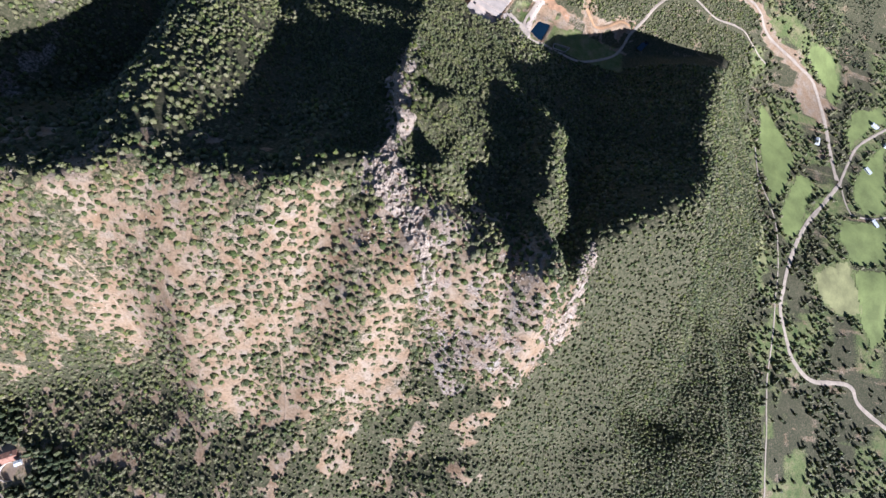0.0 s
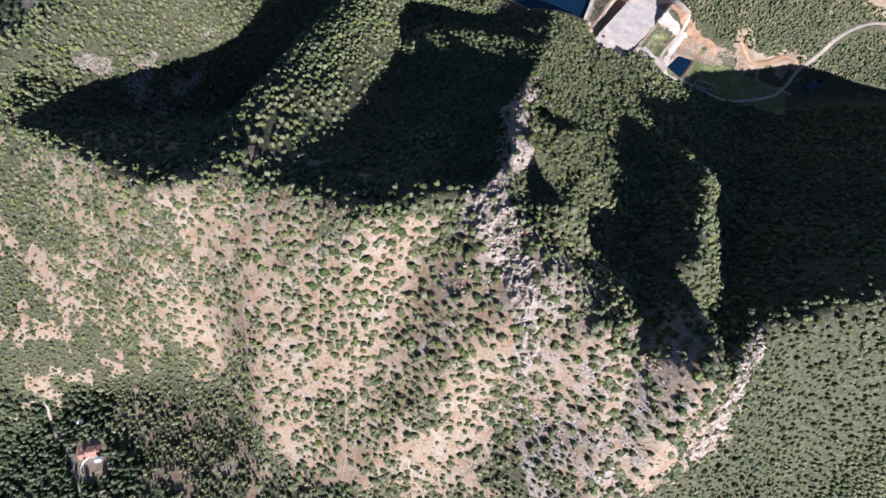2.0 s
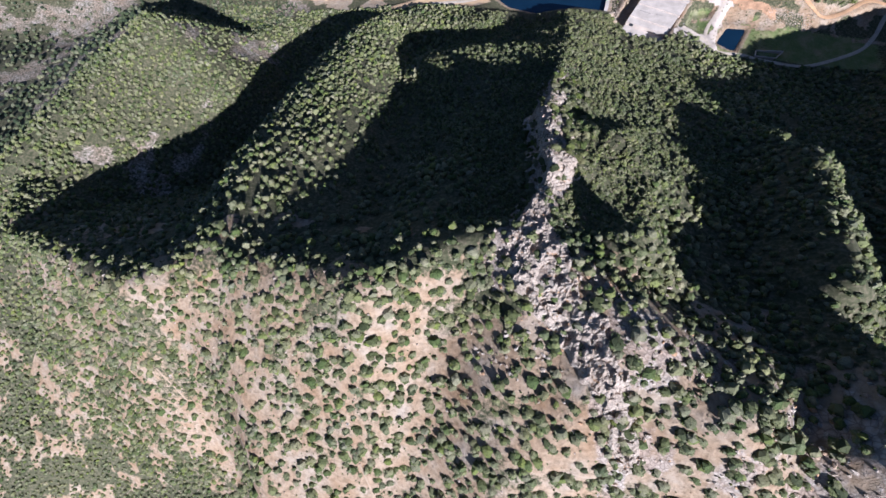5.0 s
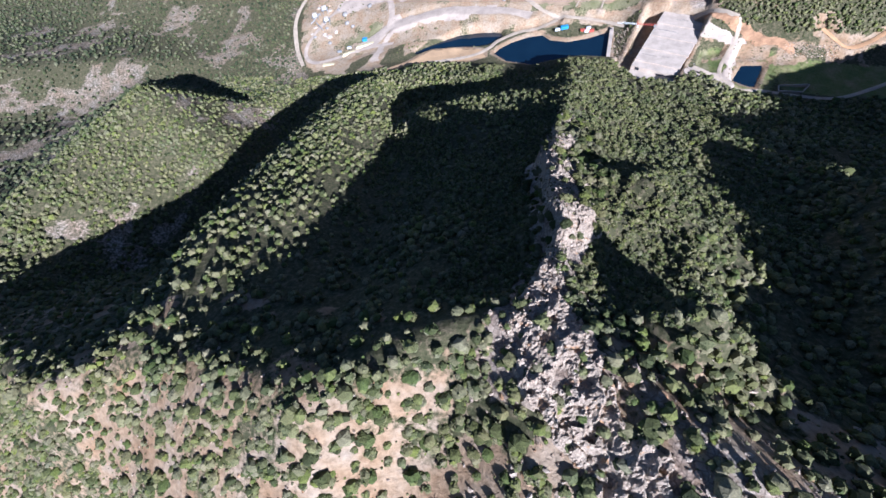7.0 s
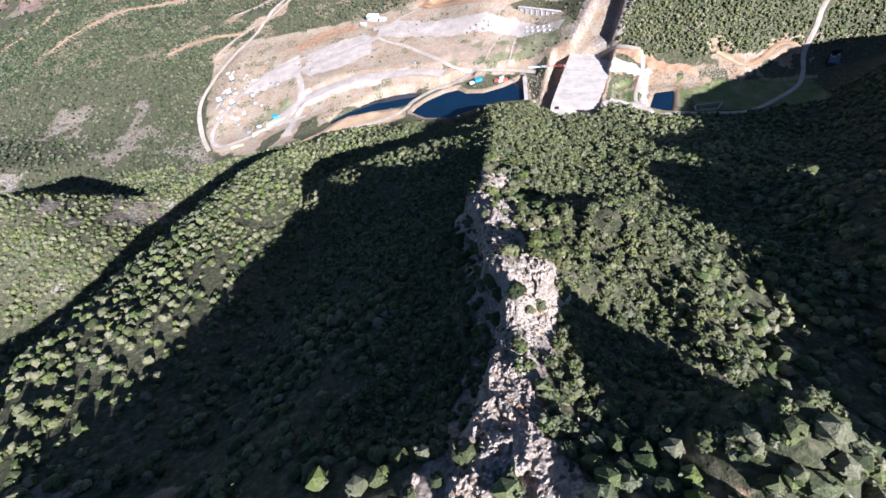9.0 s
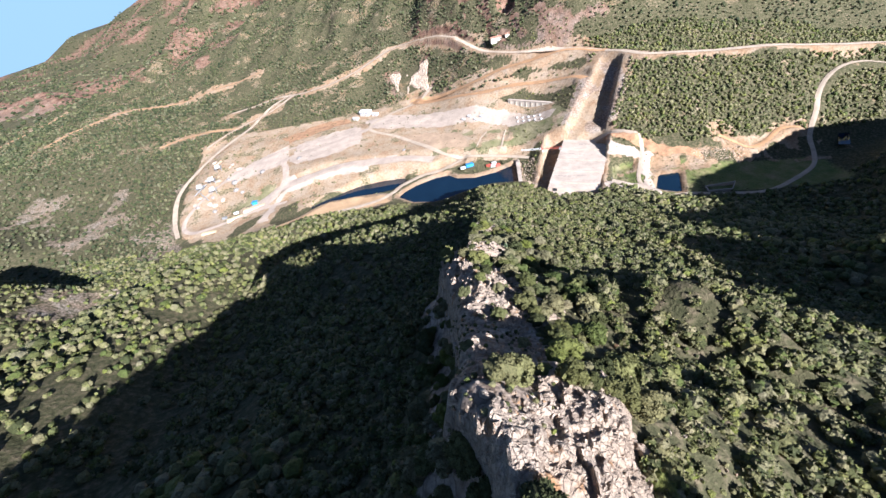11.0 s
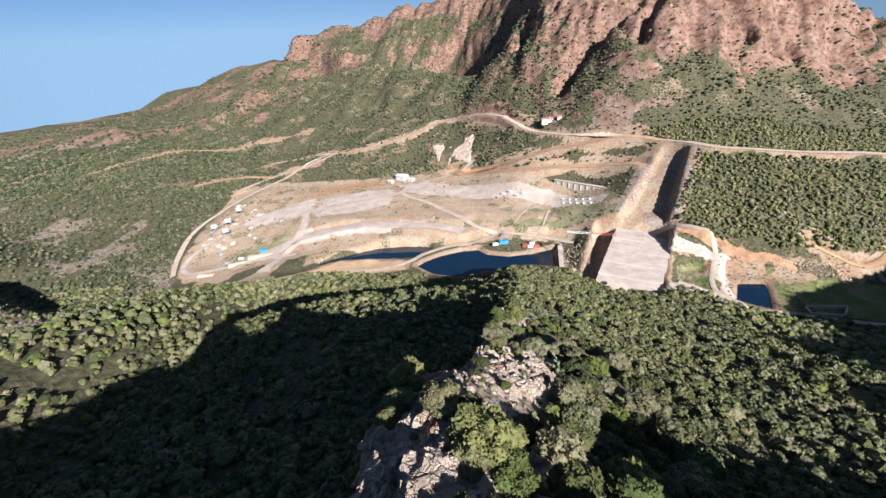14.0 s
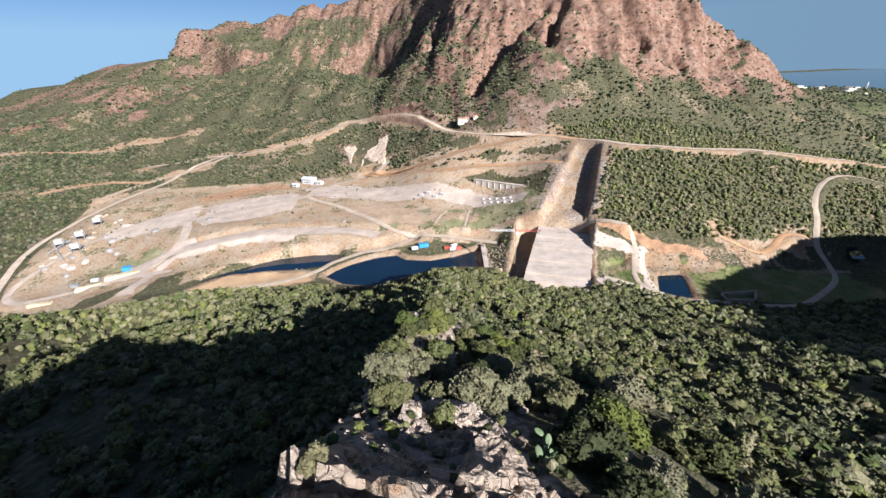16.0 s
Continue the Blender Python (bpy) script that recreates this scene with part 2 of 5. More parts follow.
def ground_height(x, y):
    h = land(x, y)
    north = step(430, 560, y)
    wild = 1 - step(-6, 12, edge(WORKS, x, y))
    h = h + wild * (1 - step(150, 210, y) * (1 - north)) * (fbm(x, y, 60, 3, 3) - 0.5) * 9
    h = h + 10 * np.exp(-((x + 105) ** 2 + (y - 105) ** 2) / 3200.0)
    # crags of the mountain and its gullies
    crag = step(95, 190, h) * north
    h = h + crag * (np.abs(fbm(x, y, 24, 3, 12) - 0.5) * 2 - 0.3) * 15
    h = h + crag * (np.abs(fbm(x, y * 0.45, 70, 4, 11) - 0.5) * 2 - 0.35) * (16 + 30 * step(-60, 130, x)) + north * step(40, 120, h) * (fbm(x * 1.6, y * 0.5, 80, 4, 21) - 0.5) * 30
    h = h + step(-620, -800, x) * step(700, 900, y) * (np.abs(fbm(x, y, 150, 4, 33) - 0.5) * 2 - 0.3) * 45
    # clefts between the mountain's buttresses
    for line, wide, deep in CLEFTS:
        d, _, _ = along(line, x, y)
        h = h - deep * np.exp(-(d / wide) ** 2)
    h = h + 22 * np.exp(-((x + 690) ** 2 + (y - 1262) ** 2) / 1800.0)
    # the spine's west face is a low cliff
    w = spine_side(x, y)
    face = step(-125, -100, y) * (1 - step(45, 90, y))
    h = h - face * 11 * step(0, 4.5, w) * (1 - step(14, 60, w))
    on = face * step(-16, -6, w) * (1 - step(-2, 1, w))
    h = h + on * ((fbm(x, y, 14, 3, 5) - 0.5) * 4 + (np.abs(fbm(x, y, 7, 2, 9) - 0.5)) * 4 - 1.5)
    # terraces of the works
    t = step(0, 14, edge(WORKS, x, y))
    h = h + t * (fbm(x, y, 40, 3, 31) - 0.5) * 3
    # foundation cut up the far bank
    a, b = ramp(x, y)
    floor_ = 15 + np.clip(a, 0, 140) * 0.46
    half = 19 - 0.09 * np.clip(a, 0, 120)
    cut = step(-4, 2, a) * (1 - step(116, 122, a)) * step(-half - 6, -half, b) * (1 - step(half, half + 3, b))
    h = h * (1 - cut) + np.minimum(h, floor_) * cut
    # the dam's pit, the lakes and the pond
    p = step(-3, 3, edge(DAM_FOOT, x, y))
    h = h * (1 - p) + np.minimum(h, 1.0) * p
    bank = step(-46, -4, edge(LAKE, x, y)) * step(244, 252, y)
    h = np.where(bank > 0, h * (1 - bank) + np.minimum(h, 2 + 6 * (1 - bank)) * bank, h)
    f = step(-10, 4, edge(BENCH, x, y))
    h = h * (1 - f) + np.minimum(h, 1.0 + 1.2 * fbm(x, y, 25, 2, 14)) * f
    q = step(-2, 3, edge(PIT, x, y))
    h = h * (1 - q) + np.minimum(h, 3.0 + 1.5 * fbm(x, y, 8, 2, 19)) * q
    for water in (LAKE, SMALL_LAKE, POND, POOL):
        e = step(-4, 5, edge(water, x, y))
        low = -4.0
        h = h * (1 - e) + np.minimum(h, low) * e
    # the land sinks away behind the far range
    h = h - 0.12 * np.maximum(np.hypot(x, y) - 3300, 0) * step(300, -800, x)
    s = step(-6, 10, edge(SANDBANK, x, y))
    h = h * (1 - s) + (1.5 + 2.5 * fbm(x, y, 30, 2, 8)) * s * (1 - step(-4, 4, edge(SMALL_LAKE, x, y))) + h * s * step(-4, 4, edge(SMALL_LAKE, x, y))
    return h


# ---- materials ----
def nodes_of(name, rough=0.9, spec=0.3):
    m = bpy.data.materials.new(name)
    m.use_nodes = True
    nt = m.node_tree
    b = nt.nodes["Principled BSDF"]
    b.inputs["Roughness"].default_value = rough
    b.inputs["Specular IOR Level"].default_value = spec
    return m, nt, b


def add(nt, kind, **values):
    n = nt.nodes.new("ShaderNode" + kind)
    for k, v in values.items():
        n.inputs[k].default_value = v
    return n


def noise_node(nt, size, detail=4, rough=0.6, vec=None):
    n = add(nt, "TexNoise", Scale=1.0 / size, Detail=detail, Roughness=rough)
    if vec is None:
        vec = nt.nodes.new("ShaderNodeNewGeometry").outputs["Position"]
    nt.links.new(vec, n.inputs["Vector"])
    return n.outputs["Fac"]


def ramp_node(nt, fac, stops):
    r = nt.nodes.new("ShaderNodeValToRGB")
    e = r.color_ramp.elements
    while len(e) < len(stops):
        e.new(0.5)
    for el, (at, col) in zip(e, stops):
        el.position, el.color = at, (*col, 1) if len(col) == 3 else col
    nt.links.new(fac, r.inputs["Fac"])
    return r.outputs["Color"]


def mix(nt, fac, a, b, how="MIX"):
    n = nt.nodes.new("ShaderNodeMix")
    n.data_type, n.blend_type = "RGBA", how
    for sock, v in ((n.inputs["Factor"], fac), (n.inputs["A"], a), (n.inputs["B"], b)):
        if isinstance(v, (int, float)):
            sock.default_value = v
        elif isinstance(v, tuple):
            sock.default_value = (*v, 1)
        else:
            nt.links.new(v, sock)
    return n.outputs["Result"]


def bump(nt, b, fac, dist, strength=1.0):
    n = add(nt, "Bump", Strength=strength, Distance=dist)
    nt.links.new(fac, n.inputs["Height"])
    nt.links.new(n.outputs["Normal"], b.inputs["Normal"])
    return n


def math_node(nt, op, a, b):
    n = nt.nodes.new("ShaderNodeMath")
    n.operation, n.use_clamp = op, False
    for i, v in enumerate((a, b)):
        if isinstance(v, (int, float)):
            n.inputs[i].default_value = v
        else:
            nt.links.new(v, n.inputs[i])
    return n.outputs[0]


def plain(name, colour, rough=0.8, size=1.5, vary=0.25, relief=0.03, metal=0.0):
    """A surface with two scales of stain over its colour, and a fine relief."""
    m, nt, b = nodes_of(name, rough)
    lo, hi = tuple(c * (1 - vary) for c in colour), tuple(min(1, c * (1 + vary)) for c in colour)
    big = ramp_node(nt, noise_node(nt, size * 4), [(0.35, lo), (0.65, hi)])
    fine = ramp_node(nt, noise_node(nt, size * 0.3, 5), [(0.3, (0.82, 0.82, 0.82)), (0.7, (1.0, 1.0, 1.0))])
    nt.links.new(mix(nt, 1.0, big, fine, "MULTIPLY"), b.inputs["Base Color"])
    bump(nt, b, noise_node(nt, size * 0.3, 5), relief)
    b.inputs["Metallic"].default_value = metal
    return m


def ground_material():
    """Litter under the scrub; bare soil, grass and rock where the cover says so."""
    m, nt, b = nodes_of("hill_ground", 0.95, 0.15)
    col = nt.nodes.new("ShaderNodeAttribute")
    col.attribute_name = "cover"
    sep = nt.nodes.new("ShaderNodeSeparateColor")
    nt.links.new(col.outputs["Color"], sep.inputs["Color"])
    n1, n2, n3 = noise_node(nt, 14, 6), noise_node(nt, 2.2, 6, 0.65), noise_node(nt, 0.5, 4)
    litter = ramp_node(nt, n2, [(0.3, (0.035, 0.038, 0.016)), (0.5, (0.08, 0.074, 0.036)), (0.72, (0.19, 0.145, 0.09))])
    soil = ramp_node(nt, n1, [(0.28, (0.36, 0.22, 0.125)), (0.5, (0.40, 0.29, 0.185)), (0.72, (0.44, 0.345, 0.25))])
    dry = ramp_node(nt, n1, [(0.28, (0.29, 0.175, 0.092)), (0.5, (0.34, 0.235, 0.145)), (0.72, (0.37, 0.29, 0.21))])
    soil = mix(nt, col.outputs["Alpha"], dry, soil)
    soil = mix(nt, 1.0, soil, ramp_node(nt, n2, [(0.3, (0.6, 0.58, 0.55)), (0.6, (1, 1, 1))]), "MULTIPLY")
    grass = ramp_node(nt, n1, [(0.3, (0.12, 0.16, 0.048)), (0.5, (0.19, 0.20, 0.072)), (0.7, (0.30, 0.245, 0.125))])
    pasture = ramp_node(nt, n1, [(0.3, (0.17, 0.17, 0.075)), (0.5, (0.25, 0.22, 0.12)), (0.7, (0.36, 0.30, 0.18))])
    grass = mix(nt, col.outputs["Alpha"], grass, pasture)
    grass = mix(nt, 1.0, grass, ramp_node(nt, n2, [(0.3, (0.7, 0.72, 0.65)), (0.7, (1, 1, 1))]), "MULTIPLY")
    vor = add(nt, "TexVoronoi", Scale=0.45)
    vor.feature = "DISTANCE_TO_EDGE"
    nt.links.new(nt.nodes.new("ShaderNodeNewGeometry").outputs["Position"], vor.inputs["Vector"])
    crack = ramp_node(nt, vor.outputs["Distance"], [(0.0, (0.35, 0.33, 0.32)), (0.12, (1, 1, 1))])
    rock = ramp_node(nt, n1, [(0.3, (0.36, 0.245, 0.165)), (0.5, (0.41, 0.31, 0.23)), (0.7, (0.46, 0.39, 0.315))])
    rock = mix(nt, 1.0, rock, ramp_node(nt, n2, [(0.3, (0.42, 0.4, 0.38)), (0.62, (1, 1, 1))]), "MULTIPLY")
    rock = mix(nt, 0.7, rock, crack, "MULTIPLY")
    cliff = ramp_node(nt, n1, [(0.3, (0.175, 0.093, 0.06)), (0.5, (0.23, 0.135, 0.09)), (0.7, (0.285, 0.19, 0.135))])
    cliff = mix(nt, 1.0, cliff, ramp_node(nt, noise_node(nt, 6.0, 9, 0.78), [(0.36, (0.22, 0.21, 0.21)), (0.52, (0.95, 0.95, 0.95)), (0.7, (1.3, 1.25, 1.15))]), "MULTIPLY")
    kind_of = nt.nodes.new("ShaderNodeAttribute")
    kind_of.attribute_name = "stone"
    rock = mix(nt, kind_of.outputs["Fac"], rock, cliff)
    edge_ = math_node(nt, "SUBTRACT", n2, 0.5)

    def mask(sock):
        v = math_node(nt, "ADD", sock, math_node(nt, "MULTIPLY", edge_, 0.9))
        r = nt.nodes.new("ShaderNodeMapRange")
        r.inputs["From Min"].default_value, r.inputs["From Max"].default_value = 0.35, 0.6
        nt.links.new(v, r.inputs["Value"])
        return r.outputs["Result"]

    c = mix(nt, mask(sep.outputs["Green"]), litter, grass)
    c = mix(nt, mask(sep.outputs["Red"]), c, soil)
    c = mix(nt, mask(sep.outputs["Blue"]), c, rock)
    nt.links.new(c, b.inputs["Base Color"])
    h = math_node(nt, "ADD", math_node(nt, "MULTIPLY", n2, 1.0), math_node(nt, "MULTIPLY", n3, 0.3))
    bump(nt, b, h, 0.9)
    return m


def leaf_material(name, tones, size=0.35, by_object=False):
    """Foliage: each bush has its own tone; clumps of leaves break the surface up."""
    m, nt, b = nodes_of(name, 0.75, 0.25)
    if by_object:
        pick = nt.nodes.new("ShaderNodeObjectInfo").outputs["Random"]
    else:
        pick = nt.nodes.new("ShaderNodeNewGeometry").outputs["Random Per Island"]
    n = len(tones)
    tone = ramp_node(nt, pick, [((i + 0.5) / n, t) for i, t in enumerate(tones)])
    leaf = noise_node(nt, size, 4, 0.7)
    far = noise_node(nt, 25, 2)
    tone = mix(nt, 1.0, tone, ramp_node(nt, leaf, [(0.3, (0.55, 0.57, 0.55)), (0.5, (0.95, 0.95, 0.95)), (0.72, (1.45, 1.42, 1.32))]), "MULTIPLY")
    tone = mix(nt, 1.0, tone, ramp_node(nt, far, [(0.3, (0.8, 0.85, 0.85)), (0.7, (1.15, 1.1, 1.0))]), "MULTIPLY")
    nt.links.new(tone, b.inputs["Base Color"])
    bump(nt, b, leaf, size * 1.1, 1.0)
    return m


def rock_material(name, by_object):
    m, nt, b = nodes_of(name, 0.92, 0.2)
    if by_object is None:
        pick = noise_node(nt, 6.0, 3, 0.7)
    elif by_object:
        pick = nt.nodes.new("ShaderNodeObjectInfo").outputs["Random"]
    else:
        pick = nt.nodes.new("ShaderNodeNewGeometry").outputs["Random Per Island"]
    tone = ramp_node(nt, pick, [(0.1, (0.40, 0.295, 0.205)), (0.45, (0.54, 0.415, 0.305)), (0.8, (0.60, 0.485, 0.375)), (0.97, (0.55, 0.32, 0.17))])
    n1, n2 = noise_node(nt, 1.0, 9, 0.74), noise_node(nt, 0.2, 6, 0.7)
    tone = mix(nt, 1.0, tone, ramp_node(nt, n1, [(0.3, (0.42, 0.40, 0.38)), (0.5, (0.95, 0.95, 0.95)), (0.72, (1.3, 1.25, 1.18))]), "MULTIPLY")
    tone = mix(nt, ramp_node(nt, noise_node(nt, 3.5, 4), [(0.60, (0, 0, 0)), (0.68, (0.75, 0.75, 0.75))]), tone, (0.45, 0.22, 0.08))
    vor = add(nt, "TexVoronoi", Scale=1.3)
    vor.feature = "DISTANCE_TO_EDGE"
    warp = nt.nodes.new("ShaderNodeVectorMath")
    warp.operation = "MULTIPLY_ADD"
    wob = add(nt, "TexNoise", Scale=0.9, Detail=4)
    geo = nt.nodes.new("ShaderNodeNewGeometry").outputs["Position"]
    nt.links.new(geo, wob.inputs["Vector"])
    nt.links.new(wob.outputs["Color"], warp.inputs[0])
    warp.inputs[1].default_value = (1.4, 1.4, 1.4)
    nt.links.new(geo, warp.inputs[2])
    nt.links.new(warp.outputs[0], vor.inputs["Vector"])
    tone = mix(nt, 0.3, tone, ramp_node(nt, vor.outputs["Distance"], [(0.0, (0.3, 0.27, 0.24)), (0.05, (1, 1, 1))]), "MULTIPLY")
    nt.links.new(tone, b.inputs["Base Color"])
    high = math_node(nt, "ADD", n1, math_node(nt, "MULTIPLY", n2, 0.4))
    bump(nt, b, math_node(nt, "ADD", high, math_node(nt, "MINIMUM", math_node(nt, "MULTIPLY", vor.outputs["Distance"], 4.0), 0.5)), 0.6)
    return m


def water_material():
    m, nt, b = nodes_of("lake_water", 0.06, 0.5)
    nt.links.new(ramp_node(nt, noise_node(nt, 30, 2), [(0.3, (0.004, 0.013, 0.026)), (0.7, (0.006, 0.018, 0.034))]), b.inputs["Base Color"])
    bump(nt, b, noise_node(nt, 1.2, 3), 0.02, 0.4)
    return m


GROUND = ground_material()
SHRUB_TONES = [(0.050, 0.056, 0.019), (0.088, 0.093, 0.028), (0.148, 0.136, 0.060), (0.190, 0.170, 0.094), (0.132, 0.147, 0.028), (0.232, 0.200, 0.120), (0.077, 0.096, 0.024)]
LEAF = leaf_material("scrub_leaves", SHRUB_TONES, 0.45)
LEAF_NEAR = leaf_material("shrub_leaves", SHRUB_TONES, 0.22, True)
LEAF_FAR = leaf_material("far_scrub_leaves", [(0.035, 0.045, 0.019), (0.062, 0.074, 0.029), (0.095, 0.102, 0.043), (0.145, 0.136, 0.078)], 1.2)
BARK = plain("grey_bark", (0.16, 0.12, 0.09), 0.9, 0.3)
ROCK = rock_material("outcrop_rock", True)
RUBBLE = rock_material("rubble_rock", False)
WATER = water_material()
CONCRETE = plain("pale_concrete", (0.53, 0.43, 0.34), 0.85, 2.5, 0.14)
CONCRETE_DARK = plain("weathered_concrete", (0.27, 0.245, 0.215), 0.9, 2.0, 0.2)
DIRT = plain("dirt_road", (0.48, 0.375, 0.27), 0.95, 2.0, 0.15, 0.06)
DIRT_RED = plain("red_earth_road", (0.50, 0.285, 0.14), 0.95, 2.0, 0.15, 0.06)
GRAVEL = plain("gravel_yard", (0.47, 0.37, 0.285), 0.95, 3.0, 0.15, 0.06)
DRY_SOIL = plain("dry_slope_soil", (0.33, 0.23, 0.145), 0.95, 2.0, 0.2, 0.05)
DRY_EARTH = plain("reddish_graded_earth", (0.40, 0.28, 0.18), 0.95, 3.0, 0.2, 0.05)
FIELD_GRASS = plain("field_grass", (0.215, 0.24, 0.07), 0.9, 9.0, 0.22, 0.05)
MEADOW = plain("dry_meadow_grass", (0.27, 0.25, 0.10), 0.9, 6.0, 0.25, 0.05)
WHITE_ROCK = plain("white_crushed_rock", (0.50, 0.42, 0.34), 0.95, 1.0, 0.15, 0.06)
PALE_BANK = plain("pale_yellow_bank", (0.55, 0.46, 0.28), 0.9, 1.0, 0.12, 0.05)
CUT = plain("orange_earth", (0.38, 0.215, 0.115), 0.95, 1.6, 0.28, 0.12)
SAND = plain("orange_sand", (0.47, 0.305, 0.165), 0.95, 3.0, 0.12, 0.05)
WHITE = plain("white_paint", (0.66, 0.65, 0.62), 0.6, 1.0, 0.06)
BLUE = plain("blue_sheet_metal", (0.06, 0.28, 0.52), 0.5, 1.0, 0.1)
RED = plain("red_sheet_metal", (0.45, 0.09, 0.06), 0.5, 1.0, 0.12)
YELLOW = plain("yellow_paint", (0.60, 0.42, 0.08), 0.5, 1.0, 0.1)
PLASTER = plain("cream_plaster", (0.62, 0.54, 0.44), 0.85, 1.0, 0.1)
TILE = plain("clay_roof_tiles", (0.40, 0.20, 0.13), 0.85, 0.5, 0.25)
# window glass; also the painted shade of the dam's gallery mouth
DARK = plain("dark_glass_and_opening_shade", (0.03, 0.035, 0.04), 0.2, 1.0, 0.1)
STEEL = plain("galvanised_steel", (0.45, 0.45, 0.44), 0.45, 0.6, 0.1, 0.01, 0.6)
WOOD = plain("sawn_timber", (0.42, 0.32, 0.20), 0.85, 0.4, 0.2)


# ---- mesh helpers ----
def mesh_of(name, verts, faces, material, smooth=False):
    """A mesh from arrays of vertices and of triangles or quads."""
    me = bpy.data.meshes.new(name)
    verts, faces = np.asarray(verts, np.float32), np.asarray(faces, np.int32)
    k = faces.shape[1]
    me.vertices.add(len(verts))
    me.vertices.foreach_set("co", verts.ravel())
    me.loops.add(faces.size)
    me.loops.foreach_set("vertex_index", faces.ravel())
    me.polygons.add(len(faces))
    me.polygons.foreach_set("loop_start", np.arange(0, faces.size, k, dtype=np.int32))
    me.polygons.foreach_set("use_smooth", np.full(len(faces), smooth))
    me.update(calc_edges=True)
    me.materials.append(material)
    return me


def part(name, bm, material, parent, label=""):
    """Links a bmesh as one mesh object under a thing."""
    me = bpy.data.meshes.new(name)
    bm.to_mesh(me)
    bm.free()
    me.materials.append(material)
    ob = new(name, me)
    ob.parent = parent
    return tagged(ob, label)


def box(sx, sy, sz, at=(0, 0, 0), bevel=0.04, turn=0.0, bm=None):
    """A bevelled box standing on at."""
    bm = bm or bmesh.new()
    made = bmesh.ops.create_cube(bm, size=1.0)["verts"]
    m = Matrix.Translation((at[0], at[1], at[2] + sz / 2)) @ Matrix.Rotation(turn, 4, "Z") @ Matrix.Diagonal((sx, sy, sz, 1))
    bmesh.ops.transform(bm, matrix=m, verts=made)
    if bevel:
        edges = list({e for v in made for e in v.link_edges})
        bmesh.ops.bevel(bm, geom=edges, offset=bevel, segments=1, affect="EDGES")
    return bm


def bar(a, b, r, bm=None, sides=6):
    """A rod from a to b."""
    bm = bm or bmesh.new()
    a, b = Vector(a), Vector(b)
    made = bmesh.ops.create_cone(bm, cap_ends=True, segments=sides, radius1=r, radius2=r, depth=(b - a).length)["verts"]
    bmesh.ops.transform(bm, matrix=Matrix.Translation((a + b) / 2) @ (b - a).to_track_quat("Z", "Y").to_matrix().to_4x4(), verts=made)
    return bm


def prism(outline, z0, z1, slope=0.0):
    """An upright block on an outline, drawn in by slope metres at its top."""
    bm = bmesh.new()
    n = len(outline)
    cx, cy = sum(p[0] for p in outline) / n, sum(p[1] for p in outline) / n
    low = [bm.verts.new((x, y, z0)) for x, y in outline]
    high = []
    for x, y in outline:
        d = math.hypot(x - cx, y - cy)
        k = (d - slope) / d
        high.append(bm.verts.new((cx + (x - cx) * k, cy + (y - cy) * k, z1)))
    bm.faces.new(high)
    bm.faces.new(low[::-1])
    for i in range(n):
        bm.faces.new((low[i], low[(i + 1) % n], high[(i + 1) % n], high[i]))
    bmesh.ops.recalc_face_normals(bm, faces=bm.faces)
    return bm


def thing(name, at, label, category, group="", turn=0.0):
    e = new(name)
    e.matrix_world = Matrix.Translation(at) @ Matrix.Rotation(turn, 4, "Z")
    return tagged(e, label, category, group)


# ---- ground: one sheet out to the horizon ----
def axis(stops, grow, lo, hi):
    """Coordinates: even steps between stops (place, step), growing ones towards the horizon."""
    out = []
    for (a, s), (b, _) in zip(stops[:-1], stops[1:]):
        out += list(np.linspace(a, b, max(1, round((b - a) / s)), endpoint=False))
    out.append(stops[-1][0])
    s, v, up = stops[-2][1], out[-1], []
    while v < hi:
        s *= grow
        v += s
        up.append(v)
    s, v, down = stops[0][1], out[0], []
    while v > lo:
        s *= grow
        v -= s
        down.append(v)
    return np.array(down[::-1] + out + up)


GX = axis([(-1000, 12.0), (-520, 4.0), (-45, 1.4), (55, 3.0), (200, 3.6), (520, 4.5)], 1.11, -4800, 4800)
GY = axis([(-400, 4.5), (-140, 1.8), (60, 3.2), (460, 3.6), (760, 6.0), (1000, 12.0), (1480, 12.0)], 1.11, -4800, 4800)
gx, gy = np.meshgrid(GX, GY)
gz = ground_height(gx, gy)
SEA = -46.0
coast = 2300 + 300 * np.sin(gy / 700.0)
gz = np.where(gx > coast, np.minimum(gz, SEA - 4), gz)


# ---- roads ----
def smooth_line(pts, gap=4.0):
    p = np.array(pts, float)
    p = np.vstack([2 * p[0] - p[1], p, 2 * p[-1] - p[-2]])
    out = []
    for a, b, c, d in zip(p[:-3], p[1:-2], p[2:-1], p[3:]):
        n = max(2, int(np.hypot(*(c - b)) / gap))
        for t in np.linspace(0, 1, n, endpoint=False):
            out.append(0.5 * (2 * b + (c - a) * t + (2 * a - 5 * b + 4 * c - d) * t * t + (3 * b - a - 3 * c + d) * t ** 3))
    return np.array(out + [p[-2]])


